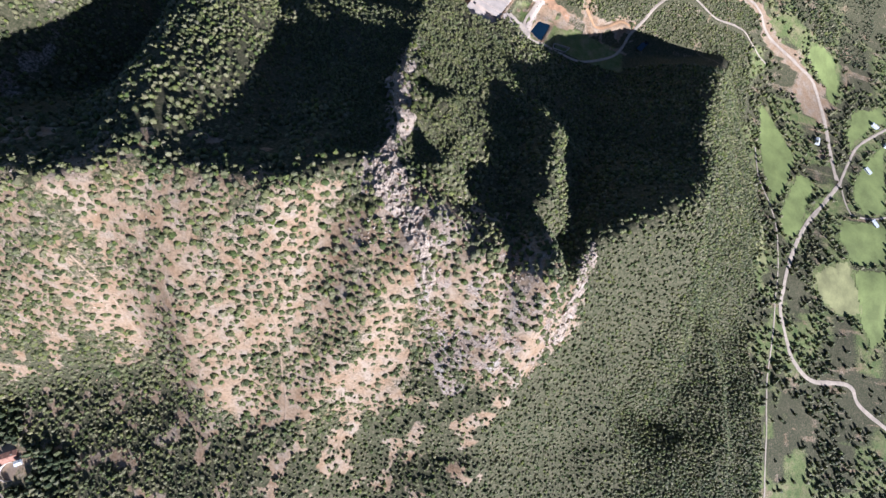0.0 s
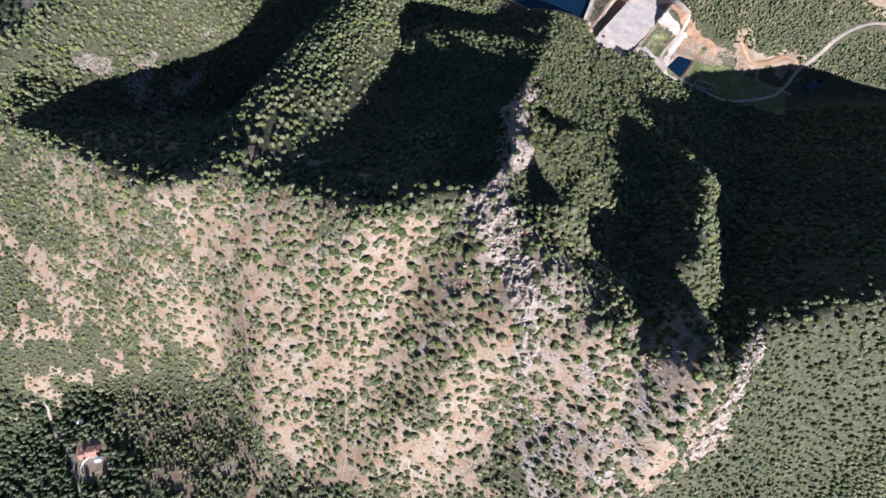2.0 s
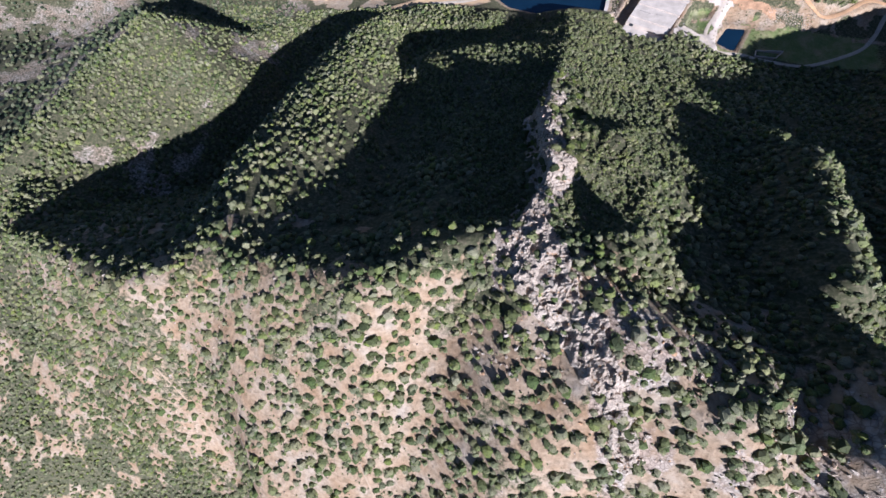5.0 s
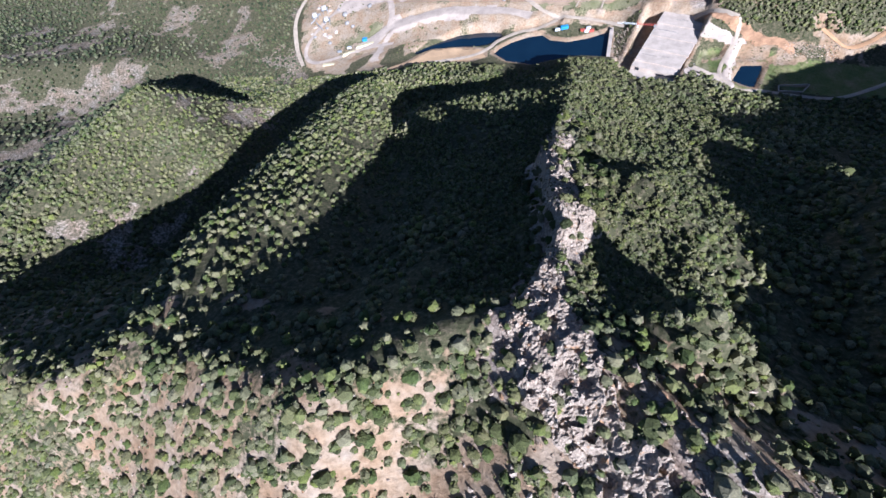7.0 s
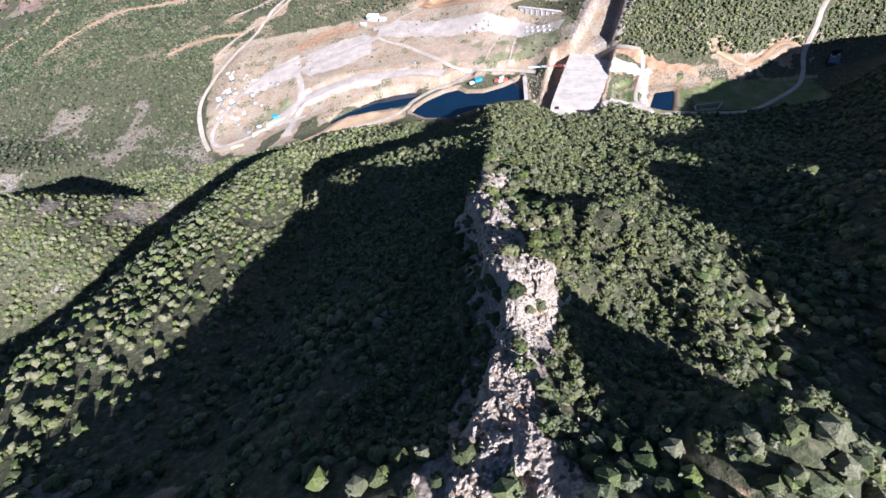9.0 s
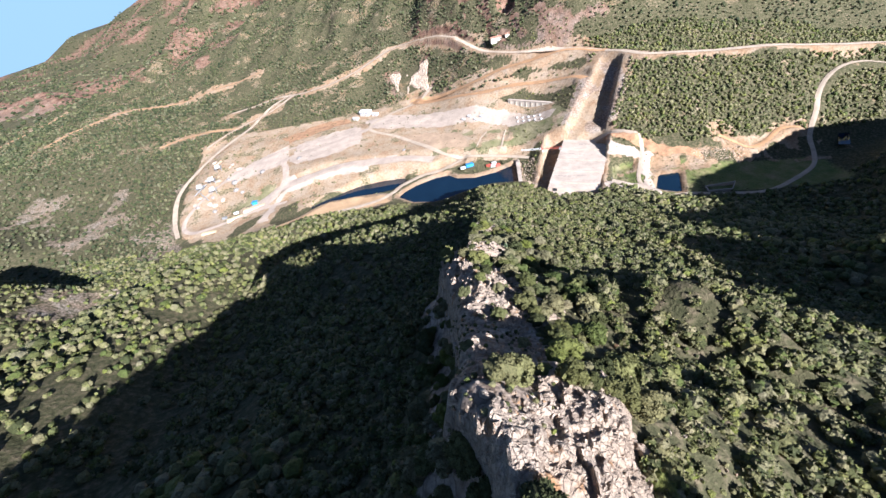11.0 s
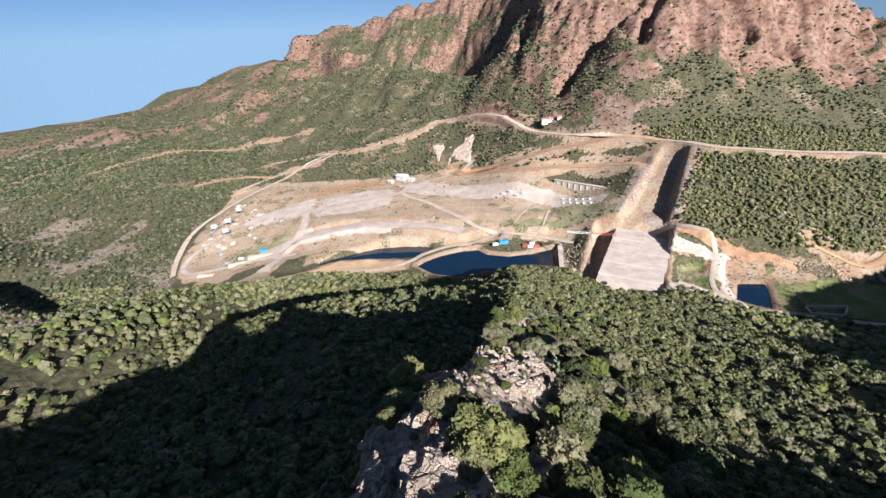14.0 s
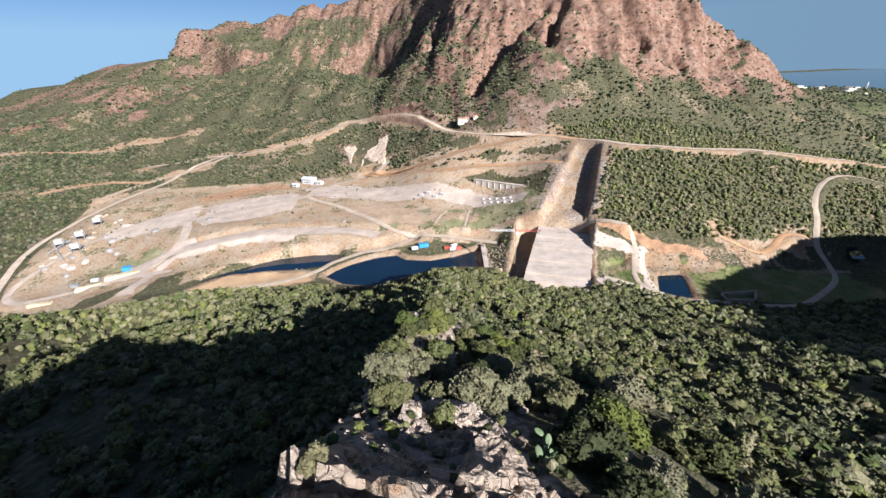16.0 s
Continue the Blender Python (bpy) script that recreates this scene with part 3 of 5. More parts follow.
ROADS = [
    ("top", 8.0, DIRT, [(-28, 596), (-4, 562), (19, 534), (60, 500), (110, 478), (150, 450), (172, 424), (190, 402), (215, 394), (250, 391), (315, 384), (360, 383), (410, 389), (470, 410), (530, 436), (575, 440), (604, 424), (660, 412), (702, 403), (757, 385), (784, 308), (792, 188)]),
    ("left", 7.0, DIRT, [(-28, 596), (-64, 628), (-124, 662), (-176, 644), (-225, 619), (-290, 603), (-354, 618), (-397, 603), (-432, 582)]),
    ("link", 6.0, DIRT, [(-339, 610), (-365, 560), (-381, 516), (-400, 480), (-425, 420), (-428, 370), (-404, 312), (-378, 274)]),
    ("far", 6.0, DIRT_RED, [(-1000, 560), (-944, 640), (-887, 721)]),
    ("far", 6.0, DIRT_RED, [(-813, 577), (-754, 645), (-643, 676), (-560, 690), (-500, 699), (-420, 715)]),
    ("far", 5.0, DIRT_RED, [(-538, 511), (-505, 527), (-444, 535), (-400, 534)]),
    ("far", 5.0, DIRT, [(-437, 482), (-402, 534), (-350, 568), (-322, 615)]),
    ("orange", 11.0, DIRT_RED, [(-104, 527), (-66, 510), (-13, 489), (37, 487), (71, 480), (123, 468), (160, 440)]),
    ("orange", 11.0, DIRT_RED, [(-100, 518), (-65, 500), (1, 462), (49, 455), (90, 440), (120, 420), (128, 405)]),
    ("site", 6.0, DIRT, [(-70, 540), (-90, 518), (-134, 500), (-159, 452), (-115, 416), (-77, 378), (-45, 350), (-12, 340), (25, 338), (51, 328)]),
    ("site", 5.5, DIRT, [(-28, 340), (-49, 329), (-74, 322), (-98, 306), (-106, 292), (-125, 276), (-180, 262)]),
    ("site", 6.0, GRAVEL, [(-159, 452), (-210, 440), (-287, 425), (-330, 400), (-372, 350), (-386, 308), (-360, 280), (-291, 300), (-242, 306)]),
    ("access", 4.2, DIRT, [(137, 318), (159, 303), (158, 284), (147, 258), (144, 240), (152, 222), (179, 222), (201, 218), (240, 218), (271, 232), (300, 252), (314, 274), (321, 295), (336, 318), (343, 332), (356, 347), (374, 358), (399, 364), (455, 362), (520, 380), (550, 387), (625, 376)]),
    ("site", 8.0, DIRT, [(112, 322), (124, 322), (138, 317), (158, 304)]),
    ("site", 6.0, DIRT, [(118, 246), (132, 238), (142, 234), (150, 226)]),
    ("orange", 5.0, DIRT_RED, [(236, 299), (247, 289), (259, 282), (280, 292), (300, 306), (316, 303)]),
    ("site", 2.0, DIRT, [(22, 352), (26, 372), (30, 386)]),
    ("site", 2.0, DIRT, [(-8, 352), (-2, 372), (6, 388)]),
    ("site", 15.0, GRAVEL, [(-300, 300), (-255, 332), (-213, 346), (-171, 357), (-130, 353), (-93, 352), (-61, 344)]),
    ("site", 8.0, GRAVEL, [(-159, 452), (-205, 425), (-268, 400), (-262, 372), (-256, 349), (-261, 322), (-282, 300)]),
    ("track", 7.0, DIRT, [(800, 186), (752, 128), (700, 66), (664, 0), (649, -55), (647, -92), (660, -134), (674, -160), (712, -181), (786, -176), (812, -205), (863, -232), (1000, -300)]),
    ("track", 5.0, DIRT, [(800, 186), (830, 238), (862, 284), (936, 342), (1010, 400)]),
    ("track", 3.0, DIRT, [(795, 201), (806, 134), (830, 123), (893, 139), (990, 200), (1100, 240)]),
    ("track", 2.5, DIRT, [(617, 206), (617, 139), (633, 96), (641, 41), (633, -67), (619, -216), (607, -356), (603, -420)]),
    ("track", 2.6, DIRT, [(-372, -398), (-352, -420), (-330, -424), (-305, -432), (-280, -446), (-255, -462), (-230, -470)]),
    ("path", 1.2, DRY_SOIL, [(-62, -236), (-54, -250), (-52, -262), (-47, -275), (-44, -288), (-38, -305), (-34, -330)]),
    ("path", 1.2, DRY_SOIL, [(-214, -225), (-196, -246), (-186, -266), (-176, -280), (-160, -292)]),
    ("path", 1.0, DRY_SOIL, [(-140, -232), (-132, -250), (-128, -268)]),
]
# roads are graded into the slope
for kind_, wide, _, pts in ROADS:
    line = smooth_line(pts)
    lz = ground_height(line[:, 0], line[:, 1])
    lz = np.convolve(np.pad(lz, 4, "edge"), np.ones(9) / 9, "valid")
    m = (gx > line[:, 0].min() - 15) & (gx < line[:, 0].max() + 15) & (gy > line[:, 1].min() - 15) & (gy < line[:, 1].max() + 15)
    if m.any() and kind_ != "path":
        d, _, (rz,) = along(np.c_[line, lz][:: 2], gx[m], gy[m], 2.0)
        k = 1 - step(wide / 2 + 1.5, wide / 2 + 6.5, d)
        gz[m] = gz[m] * (1 - k) + rz * k


def surface(x, y):
    """The ground sheet's height at a place, between its own corners."""
    x, y = np.asarray(x, float), np.asarray(y, float)
    i = np.clip(np.searchsorted(GX, x) - 1, 0, len(GX) - 2)
    j = np.clip(np.searchsorted(GY, y) - 1, 0, len(GY) - 2)
    u, v = (x - GX[i]) / (GX[i + 1] - GX[i]), (y - GY[j]) / (GY[j + 1] - GY[j])
    return (gz[j, i] * (1 - u) + gz[j, i + 1] * u) * (1 - v) + (gz[j + 1, i] * (1 - u) + gz[j + 1, i + 1] * u) * v


def steepness(x, y):
    return np.hypot(surface(x + 4, y) - surface(x - 4, y), surface(x, y + 4) - surface(x, y - 4)) / 8.0


FIELDS = [[(632, 308), (655, 289), (687, 251), (707, 208), (671, 140), (640, 99), (629, 132), (626, 197)],
          [(709, 186), (741, 162), (696, 67), (658, 37), (648, 63), (654, 94)],
          [(722, 452), (771, 467), (812, 456), (825, 411), (803, 345), (785, 394), (741, 413), (719, 430)],
          [(849, 354), (931, 393), (939, 362), (864, 301), (838, 262), (834, 298)],
          [(852, 229), (932, 315), (894, 145), (843, 130), (818, 165)], [(748, 140), (772, 150), (690, 60), (655, 32)],
          [(790, 108), (887, 121), (872, 42), (799, 26), (770, 70)], [(798, 15), (869, 31), (866, -87), (830, -112), (809, -60)],
          [(711, -4), (787, 33), (821, -57), (766, -68), (721, -40)]]
RED_FIELD = [(712, 380), (744, 394), (772, 330), (766, 302), (742, 318), (716, 340), (698, 362)]
RED_FIELD_2 = [(770, 402), (812, 350), (800, 340), (778, 358)]
GREEN_BANK = [(-60, 352), (100, 350), (100, 385), (30, 402), (-40, 402)]
GREEN_FIELD = [(-320, 312), (-278, 322), (-255, 345), (-254, 352), (-290, 345)]
SLAB = [(-146, 606), (-74, 598), (-72, 536), (-121, 540)]
CLEARING = [(-330, -170), (-230, -185), (-120, -165), (20, -150), (70, -190), (40, -290), (-40, -330), (-150, -300), (-280, -290), (-340, -240)]
SCREE = [(20, -130), (100, -150), (185, -150), (195, -200), (150, -260), (90, -260), (50, -200)]


def west_rock(x, y):
    """1 on the bare pale patches of the western hills."""
    return (x < -350) * (x > -1000) * (y > -90) * (y < 480) * step(0.49, 0.56, 0.6 * fbm(x, y, 50, 3, 66) + 0.4 * fbm(x, y, 15, 3, 67)) * (edge(WORKS, x, y) < -6)


def tops(x, y, z):
    """1 above the mountain's tree line."""
    line = np.interp(x, [-700, -300, -63, 26, 99, 170, 276, 383, 490, 700], [235, 285, 262, 215, 190, 158, 124, 80, 74, 64])
    return step(-15, 45, z - line + 50 * (fbm(x, y, 70, 3, 70) - 0.5))


def cover(x, y, z):
    """Shares of bare soil, grass and rock at a place."""
    e = edge(WORKS, x, y)
    works = step(-4, 6, e)
    n, f = fbm(x, y, 45, 4, 40), fbm(x, y, 16, 3, 44)
    green = np.maximum(step(-8, 6, edge(GREEN_BANK, x, y)), step(-5, 4, edge(GREEN_FIELD, x, y)))
    soil = works * (0.95 - 0.75 * green * step(0.42, 0.54, f) - 0.5 * step(0.56, 0.66, f))
    grass = works * np.maximum(0.75 * green * step(0.36, 0.5, f), 0.5 * step(0.52, 0.62, f))
    soil = np.maximum(soil, step(-5, 4, edge(SANDBANK, x, y)))
    soil = np.maximum(soil, 0.95 * step(-2, 5, edge(PLANT_BANK, x, y)) * step(0.36, 0.46, f))
    clear = step(-60, 40, edge(CLEARING, x, y))
    soil = np.maximum(soil, clear * (0.42 + 0.5 * step(0.46, 0.6, fbm(x, y, 26, 3, 44)) + 0.25 * step(0.5, 0.56, f)))
    soil = np.maximum(soil, 0.75 * step(0.54, 0.62, fbm(x, y, 14, 3, 51)) * (y < -120) * (y > -480) * (x > -500) * (x < 150))
    scree = step(-25, 15, edge(SCREE, x, y))
    rock = scree * 0.62 * step(0.44, 0.58, fbm(x, y, 12, 3, 60))
    soil = np.maximum(soil, 0.8 * scree)
    w = spine_side(x, y)
    ridge = step(-150, -140, y) * (1 - step(40, 90, y)) * step(-15, -8, w) * (1 - step(6, 12, w))
    rock = np.maximum(rock, ridge)
    d, _, (wide,) = along([(-7, -111, 9), (3, -128, 15), (24, -157, 12), (40, -178, 11), (70, -230, 14), (95, -270, 10)], x, y)
    rock = np.maximum(rock, (1 - step(0.6, 1.2, d / wide)) * step(0.42, 0.52, fbm(x, y, 14, 3, 61)))
    rock = np.maximum(rock, step(-14, -2, edge(SLAB, x, y)) * step(0.42, 0.5, fbm(x * 1.5, y * 0.6, 18, 3, 63)))
    rock = np.maximum(rock, 0.5 * west_rock(x, y))
    rock = np.maximum(rock, 0.75 * step(0.5, 0.57, fbm(x, y, 90, 4, 74)) * (x < -640) * (y > 760))
    mountain = step(430, 520, y)
    high = tops(x, y, z) * mountain
    steep = steepness(x, y) + 0.5 * (fbm(x, y, 18, 3, 72) - 0.5)
    rock = np.maximum(rock, high * step(0.5, 0.8, steep + 0.3 * step(200, 300, z)))
    rock = np.maximum(rock, mountain * step(60, 100, z) * step(0.9, 1.15, steep))
    rock = np.maximum(rock, bareness(x, y))
    soil = np.maximum(soil, mountain * 0.46 * step(0.50, 0.64, fbm(x, y, 24, 4, 75)) * (1 - high) * (x > -1000))
    hill = (x > 150) * (y > 262) * (y < 470)
    soil = np.maximum(soil, hill * 0.45 * step(0.6, 0.7, fbm(x, y, 14, 3, 80)))
    a, b = ramp(x, y)
    cut = step(-10, 0, a) * (1 - step(118, 128, a)) * (1 - step(26, 32, np.abs(b)))
    soil, rock = np.maximum(soil, cut), np.maximum(rock, cut * step(8, 20, a) * 0.75 * step(0.42, 0.55, f))
    foot = step(-12, 0, edge(DAM_FOOT, x, y))
    soil = np.maximum(soil, foot)
    for yard in (POND, LAKE):
        d = edge(yard, x, y)
        grass = np.maximum(grass, 0.8 * step(-26, -8, d) * (x > 130))
        soil = np.maximum(soil, 0.9 * step(-9, -3, d))
    grass = np.maximum(grass, 0.75 * step(-2, 3, edge(PIT, x, y)))
    soil = soil * (1 - 0.9 * step(-1, 4, edge(PIT, x, y)))
    bank = step(190, 205, x) * (1 - step(300, 330, x)) * step(218, 226, y) * (1 - step(262, 274, y))
    grass = np.maximum(grass, bank)
    orange = (x > 130) * (x < 330) * step(258, 264, y) * (1 - step(284 + 0.06 * (x - 130), 294 + 0.06 * (x - 130), y))
    soil = np.maximum(soil, 0.8 * orange * step(0.48, 0.58, f))
    plain_ = step(540, 600, x) * (1 - step(520, 620, y))
    grass = np.maximum(grass, plain_ * 0.6 * step(0.42, 0.56, n))
    soil = np.maximum(soil, plain_ * 0.5 * step(0.6, 0.68, f))
    for field in FIELDS:
        d = step(-3, 3, edge(field, x, y))
        grass, soil, rock = np.maximum(grass, d), soil * (1 - d), rock * (1 - d)
    d = np.maximum(step(-4, 4, edge(RED_FIELD, x, y)), step(-4, 4, edge(RED_FIELD_2, x, y)))
    grass = grass * (1 - d)
    soil = np.maximum(soil, d)
    for kind_, wide, _, pts in ROADS:
        if kind_ in ("top", "left", "orange", "far"):
            line = np.array(pts)
            m = (x > line[:, 0].min() - 30) & (x < line[:, 0].max() + 30) & (y > line[:, 1].min() - 30) & (y < line[:, 1].max() + 30)
            d, _, _ = along(smooth_line(pts)[::3], x[m], y[m])
            reach = wide / 2 + 3 + 11 * np.clip(fbm(x[m], y[m], 30, 2, 83) * 2 - 0.6, 0, 1)
            soil[m] = np.maximum(soil[m], 0.9 * (d < reach))
    village = step(-34, -6, 12 - np.hypot(x + 281, (y + 420) * 1.2) + 12 * (fbm(x, y, 12, 2, 35) - 0.5))
    soil = np.maximum(soil, village * 0.55)
    grass = np.maximum(grass, village * 0.6)
    grass = np.maximum(grass, step(900, 1200, x) * 0.5 * step(0.5, 0.6, fbm(x, y, 260, 3, 90)))
    return soil, grass, rock


nx, ny = len(GX), len(GY)
corner = (np.arange(ny - 1)[:, None] * nx + np.arange(nx - 1)).ravel()
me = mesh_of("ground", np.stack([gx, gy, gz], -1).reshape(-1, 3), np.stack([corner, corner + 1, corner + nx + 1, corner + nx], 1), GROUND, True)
shares = cover(gx.ravel(), gy.ravel(), gz.ravel())
worked = np.maximum(step(-2, 4, edge(PLANT_BANK, gx.ravel(), gy.ravel())), np.maximum(step(-8, 4, edge(WORKS, gx.ravel(), gy.ravel())), (gy.ravel() > 205) * (gy.ravel() < 470) * (gx.ravel() > 30) * (gx.ravel() < 135)))
rgba = np.stack([*shares, worked], 1).astype(np.float32)
attr = me.color_attributes.new("cover", "FLOAT_COLOR", "POINT")
attr.data.foreach_set("color", rgba.ravel())
stone = me.color_attributes.new("stone", "FLOAT_COLOR", "POINT")
red = step(430, 600, gy.ravel() + 0.25 * gx.ravel())
stone.data.foreach_set("color", np.stack([red, red, red, red], 1).astype(np.float32).ravel())
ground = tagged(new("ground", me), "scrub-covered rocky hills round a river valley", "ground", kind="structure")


def sheet(name, outline, z, material, label, category="water", grow=3.0):
    """A level sheet over an outline, reaching a little under its banks."""
    cx, cy = sum(p[0] for p in outline) / len(outline), sum(p[1] for p in outline) / len(outline)
    bm = bmesh.new()
    vs = []
    for x, y in outline:
        d = math.hypot(x - cx, y - cy)
        vs.append(bm.verts.new((cx + (x - cx) * (d + grow) / d, cy + (y - cy) * (d + grow) / d, z)))
    bm.faces.new(vs)
    bmesh.ops.triangulate(bm, faces=bm.faces)
    bmesh.ops.recalc_face_normals(bm, faces=bm.faces)
    m = bpy.data.meshes.new(name)
    bm.to_mesh(m)
    bm.free()
    m.materials.append(material)
    return tagged(new(name, m), label, category, kind="structure")


sheet("water", LAKE, 0.0, WATER, "deep blue reservoir water behind the dam site")
sheet("water", SMALL_LAKE, 0.0, WATER, "dark blue side pool of the reservoir")
sheet("water", POOL, -0.6, WATER, "blue river pool beside the track", grow=1.5)
sheet("water", POND, -0.3, WATER, "dark square settling pond below the dam", grow=1.5)
sheet("water", [(2000, -4600), (4700, -4600), (4700, 4600), (2000, 4600)], SEA, WATER, "blue sea beyond the coastal plain", grow=0)

road_runs = []
for kind_, wide, material, pts in ROADS:
    line = smooth_line(pts)
    road_runs.append((line, wide))
    run = np.gradient(line, axis=0)
    side = np.stack([-run[:, 1], run[:, 0]], 1) / np.maximum(np.hypot(*run.T), 1e-6)[:, None]
    wob = (vnoise(line[:, 0], line[:, 1], 12, 3) - 0.5) * wide * 0.35
    rows = []
    for k in (-0.5, -0.25, 0, 0.25, 0.5):
        q = line + side * (k * (wide + wob))[:, None]
        rows.append(np.c_[q, surface(q[:, 0], q[:, 1]) + (0.55 - 0.5 * abs(k))])
    mid = np.mean([r[:, 2] for r in rows], 0)
    for k, r in enumerate(rows):
        r[:, 2] = np.maximum(r[:, 2], mid - 0.3)
    v = np.stack(rows, 1).reshape(-1, 3)
    a = (np.arange(len(line) - 1)[:, None] * 5 + np.arange(4)).ravel()
    word = {"path": "narrow bare footpath through the scrub", "orange": "red earth haul road cut into the slope", "far": "red earth track along the far slope"}.get(kind_, "pale unpaved dirt road in the valley")
    tagged(new("road", mesh_of("road", v, np.stack([a, a + 1, a + 6, a + 5], 1)[:, ::-1], material, True)), word, "road", kind="structure")


def road_gap(x, y):
    """Metres to the edge of the nearest road."""
    best = np.full(x.shape, 1e9)
    for line, wide in road_runs:
        p = line[::2]
        lo, hi = line.min(0) - 25, line.max(0) + 25
        m = (x > lo[0]) & (x < hi[0]) & (y > lo[1]) & (y < hi[1])
        if m.any():
            d, _, _ = along(p, x[m], y[m])
            best[m] = np.minimum(best[m], d - wide / 2)
    return best


def gravel_pad(outline, material, lift, label, gap=2.0, name="pavement"):
    """A graded yard following the ground."""
    xs, ys = [p[0] for p in outline], [p[1] for p in outline]
    ax_, ay_ = np.arange(min(xs), max(xs) + 3, gap), np.arange(min(ys), max(ys) + 3, gap)
    x, y = np.meshgrid(ax_, ay_)
    keep = edge(outline, x, y) + (vnoise(x, y, 9, 4) - 0.5) * 6 > 0
    z = surface(x, y) + lift
    n = len(ax_)
    c = (np.arange(len(ay_) - 1)[:, None] * n + np.arange(n - 1)).ravel()
    k = keep.ravel()
    f = np.stack([c, c + 1, c + n + 1, c + n], 1)
    f = f[k[f].all(1)]
    tagged(new(name, mesh_of(name, np.stack([x, y, z], -1).reshape(-1, 3), f, material, True)), label, "yard" if name == "pavement" else "field", kind="structure")


gravel_pad([(-174, 488), (-132, 496), (-55, 464), (32, 424), (44, 414), (90, 380), (84, 366), (12, 404), (-59, 424), (-120, 440), (-158, 450)], GRAVEL, 0.35, "pale gravel yard below a retaining wall")
gravel_pad([(-266, 440), (-234, 457), (-183, 471), (-166, 449), (-164, 410), (-203, 385), (-250, 376), (-264, 388)], GRAVEL, 0.35, "graded gravel yard of the works")
gravel_pad([(-362, 372), (-357, 392), (-305, 427), (-280, 442), (-269, 408), (-272, 384), (-340, 367)], GRAVEL, 0.35, "long bulldozed terrace of the works")
gravel_pad([(-259, 358), (-239, 350), (-186, 359), (-138, 366), (-103, 363), (-142, 340), (-204, 334), (-248, 318), (-254, 272), (-268, 274), (-264, 303), (-255, 327)], GRAVEL, 0.3, "bulldozed bare earth of the works")
gravel_pad([(-303, 470), (-248, 508), (-203, 509), (-192, 488), (-240, 474), (-282, 446)], CUT, 0.3, "orange earth cut above the yard")
gravel_pad([(-121, 413), (-75, 413), (-30, 400), (-12, 352), (-52, 361), (-83, 380)], DRY_EARTH, 0.25, "pale reddish graded slope below the yard")
gravel_pad([(126, 306), (163, 288), (170, 284), (158, 280), (130, 283), (122, 289)], GRAVEL, 0.45, "pale concrete-dusted apron beside the dam", 1.2)
gravel_pad([(156, 283), (167, 284), (161, 272), (157, 243), (156, 219), (142, 208), (124, 222), (108, 232), (112, 248), (134, 241), (146, 242)], GRAVEL, 0.45, "pale haul road round the pit", 1.2)
for field in FIELDS:
    gravel_pad(field, FIELD_GRASS if field is not FIELDS[8] else MEADOW, 0.3, "bright green mown field by the river", 4.0, "ground")
gravel_pad([(573, 44), (613, 54), (616, -19), (575, -28)], MEADOW, 0.3, "pale yellow-green meadow at the hill's foot", 4.0, "ground")

gravel_pad([(-236, 245), (-208, 267), (-180, 287), (-137, 292), (-109, 287), (-108, 274), (-127, 264), (-160, 254), (-200, 248)], SAND, 0.25, "orange sand bar beside the reservoir", 1.2)
gravel_pad([(128, 315), (150, 309), (176, 296), (200, 287), (214, 283), (212, 273), (200, 276), (178, 283), (156, 294), (134, 304)], CUT, 0.35, "orange earth cut above the access road", 0.9)


# ---- scrub ----
def icosphere(sub):
    bm = bmesh.new()
    bmesh.ops.create_icosphere(bm, subdivisions=sub, radius=1.0)
    bm.verts.ensure_lookup_table()
    v = np.array([p.co[:] for p in bm.verts])
    f = np.array([[q.index for q in p.verts] for p in bm.faces])
    bm.free()
    return v, f


ICO1, ICO2, ICO3 = icosphere(1), icosphere(2), icosphere(3)
rng = np.random.RandomState(12)


def clump(lumps, ico, rough, spread=0.55, open_below=True):
    """A crown of several uneven lumps, about two metres across, its foot at 0."""
    vs, fs, n = [], [], 0
    for k in range(lumps):
        a, r = rng.uniform(0, 6.3), spread * math.sqrt(rng.uniform(0.05, 1))
        if k == 0:
            r = 0
        size = rng.uniform(0.42, 0.68) * (1.25 if k == 0 else 1.0)
        c = np.array([r * math.cos(a), r * math.sin(a), 0.55 + (0.35 if k == 0 else rng.uniform(-0.12, 0.25)) - 0.25 * r])
        v = ico[0] * (1 + rough * rng.uniform(-1, 1, (len(ico[0]), 1)))
        v = v * size * np.array([1, 1, rng.uniform(0.75, 1.0)]) + c
        f = ico[1]
        if open_below:
            keep = v[f].mean(1)[:, 2] > c[2] - 0.62 * size
            f = f[keep]
        vs.append(v)
        fs.append(f + n)
        n += len(v)
    return np.vstack(vs), np.vstack(fs)


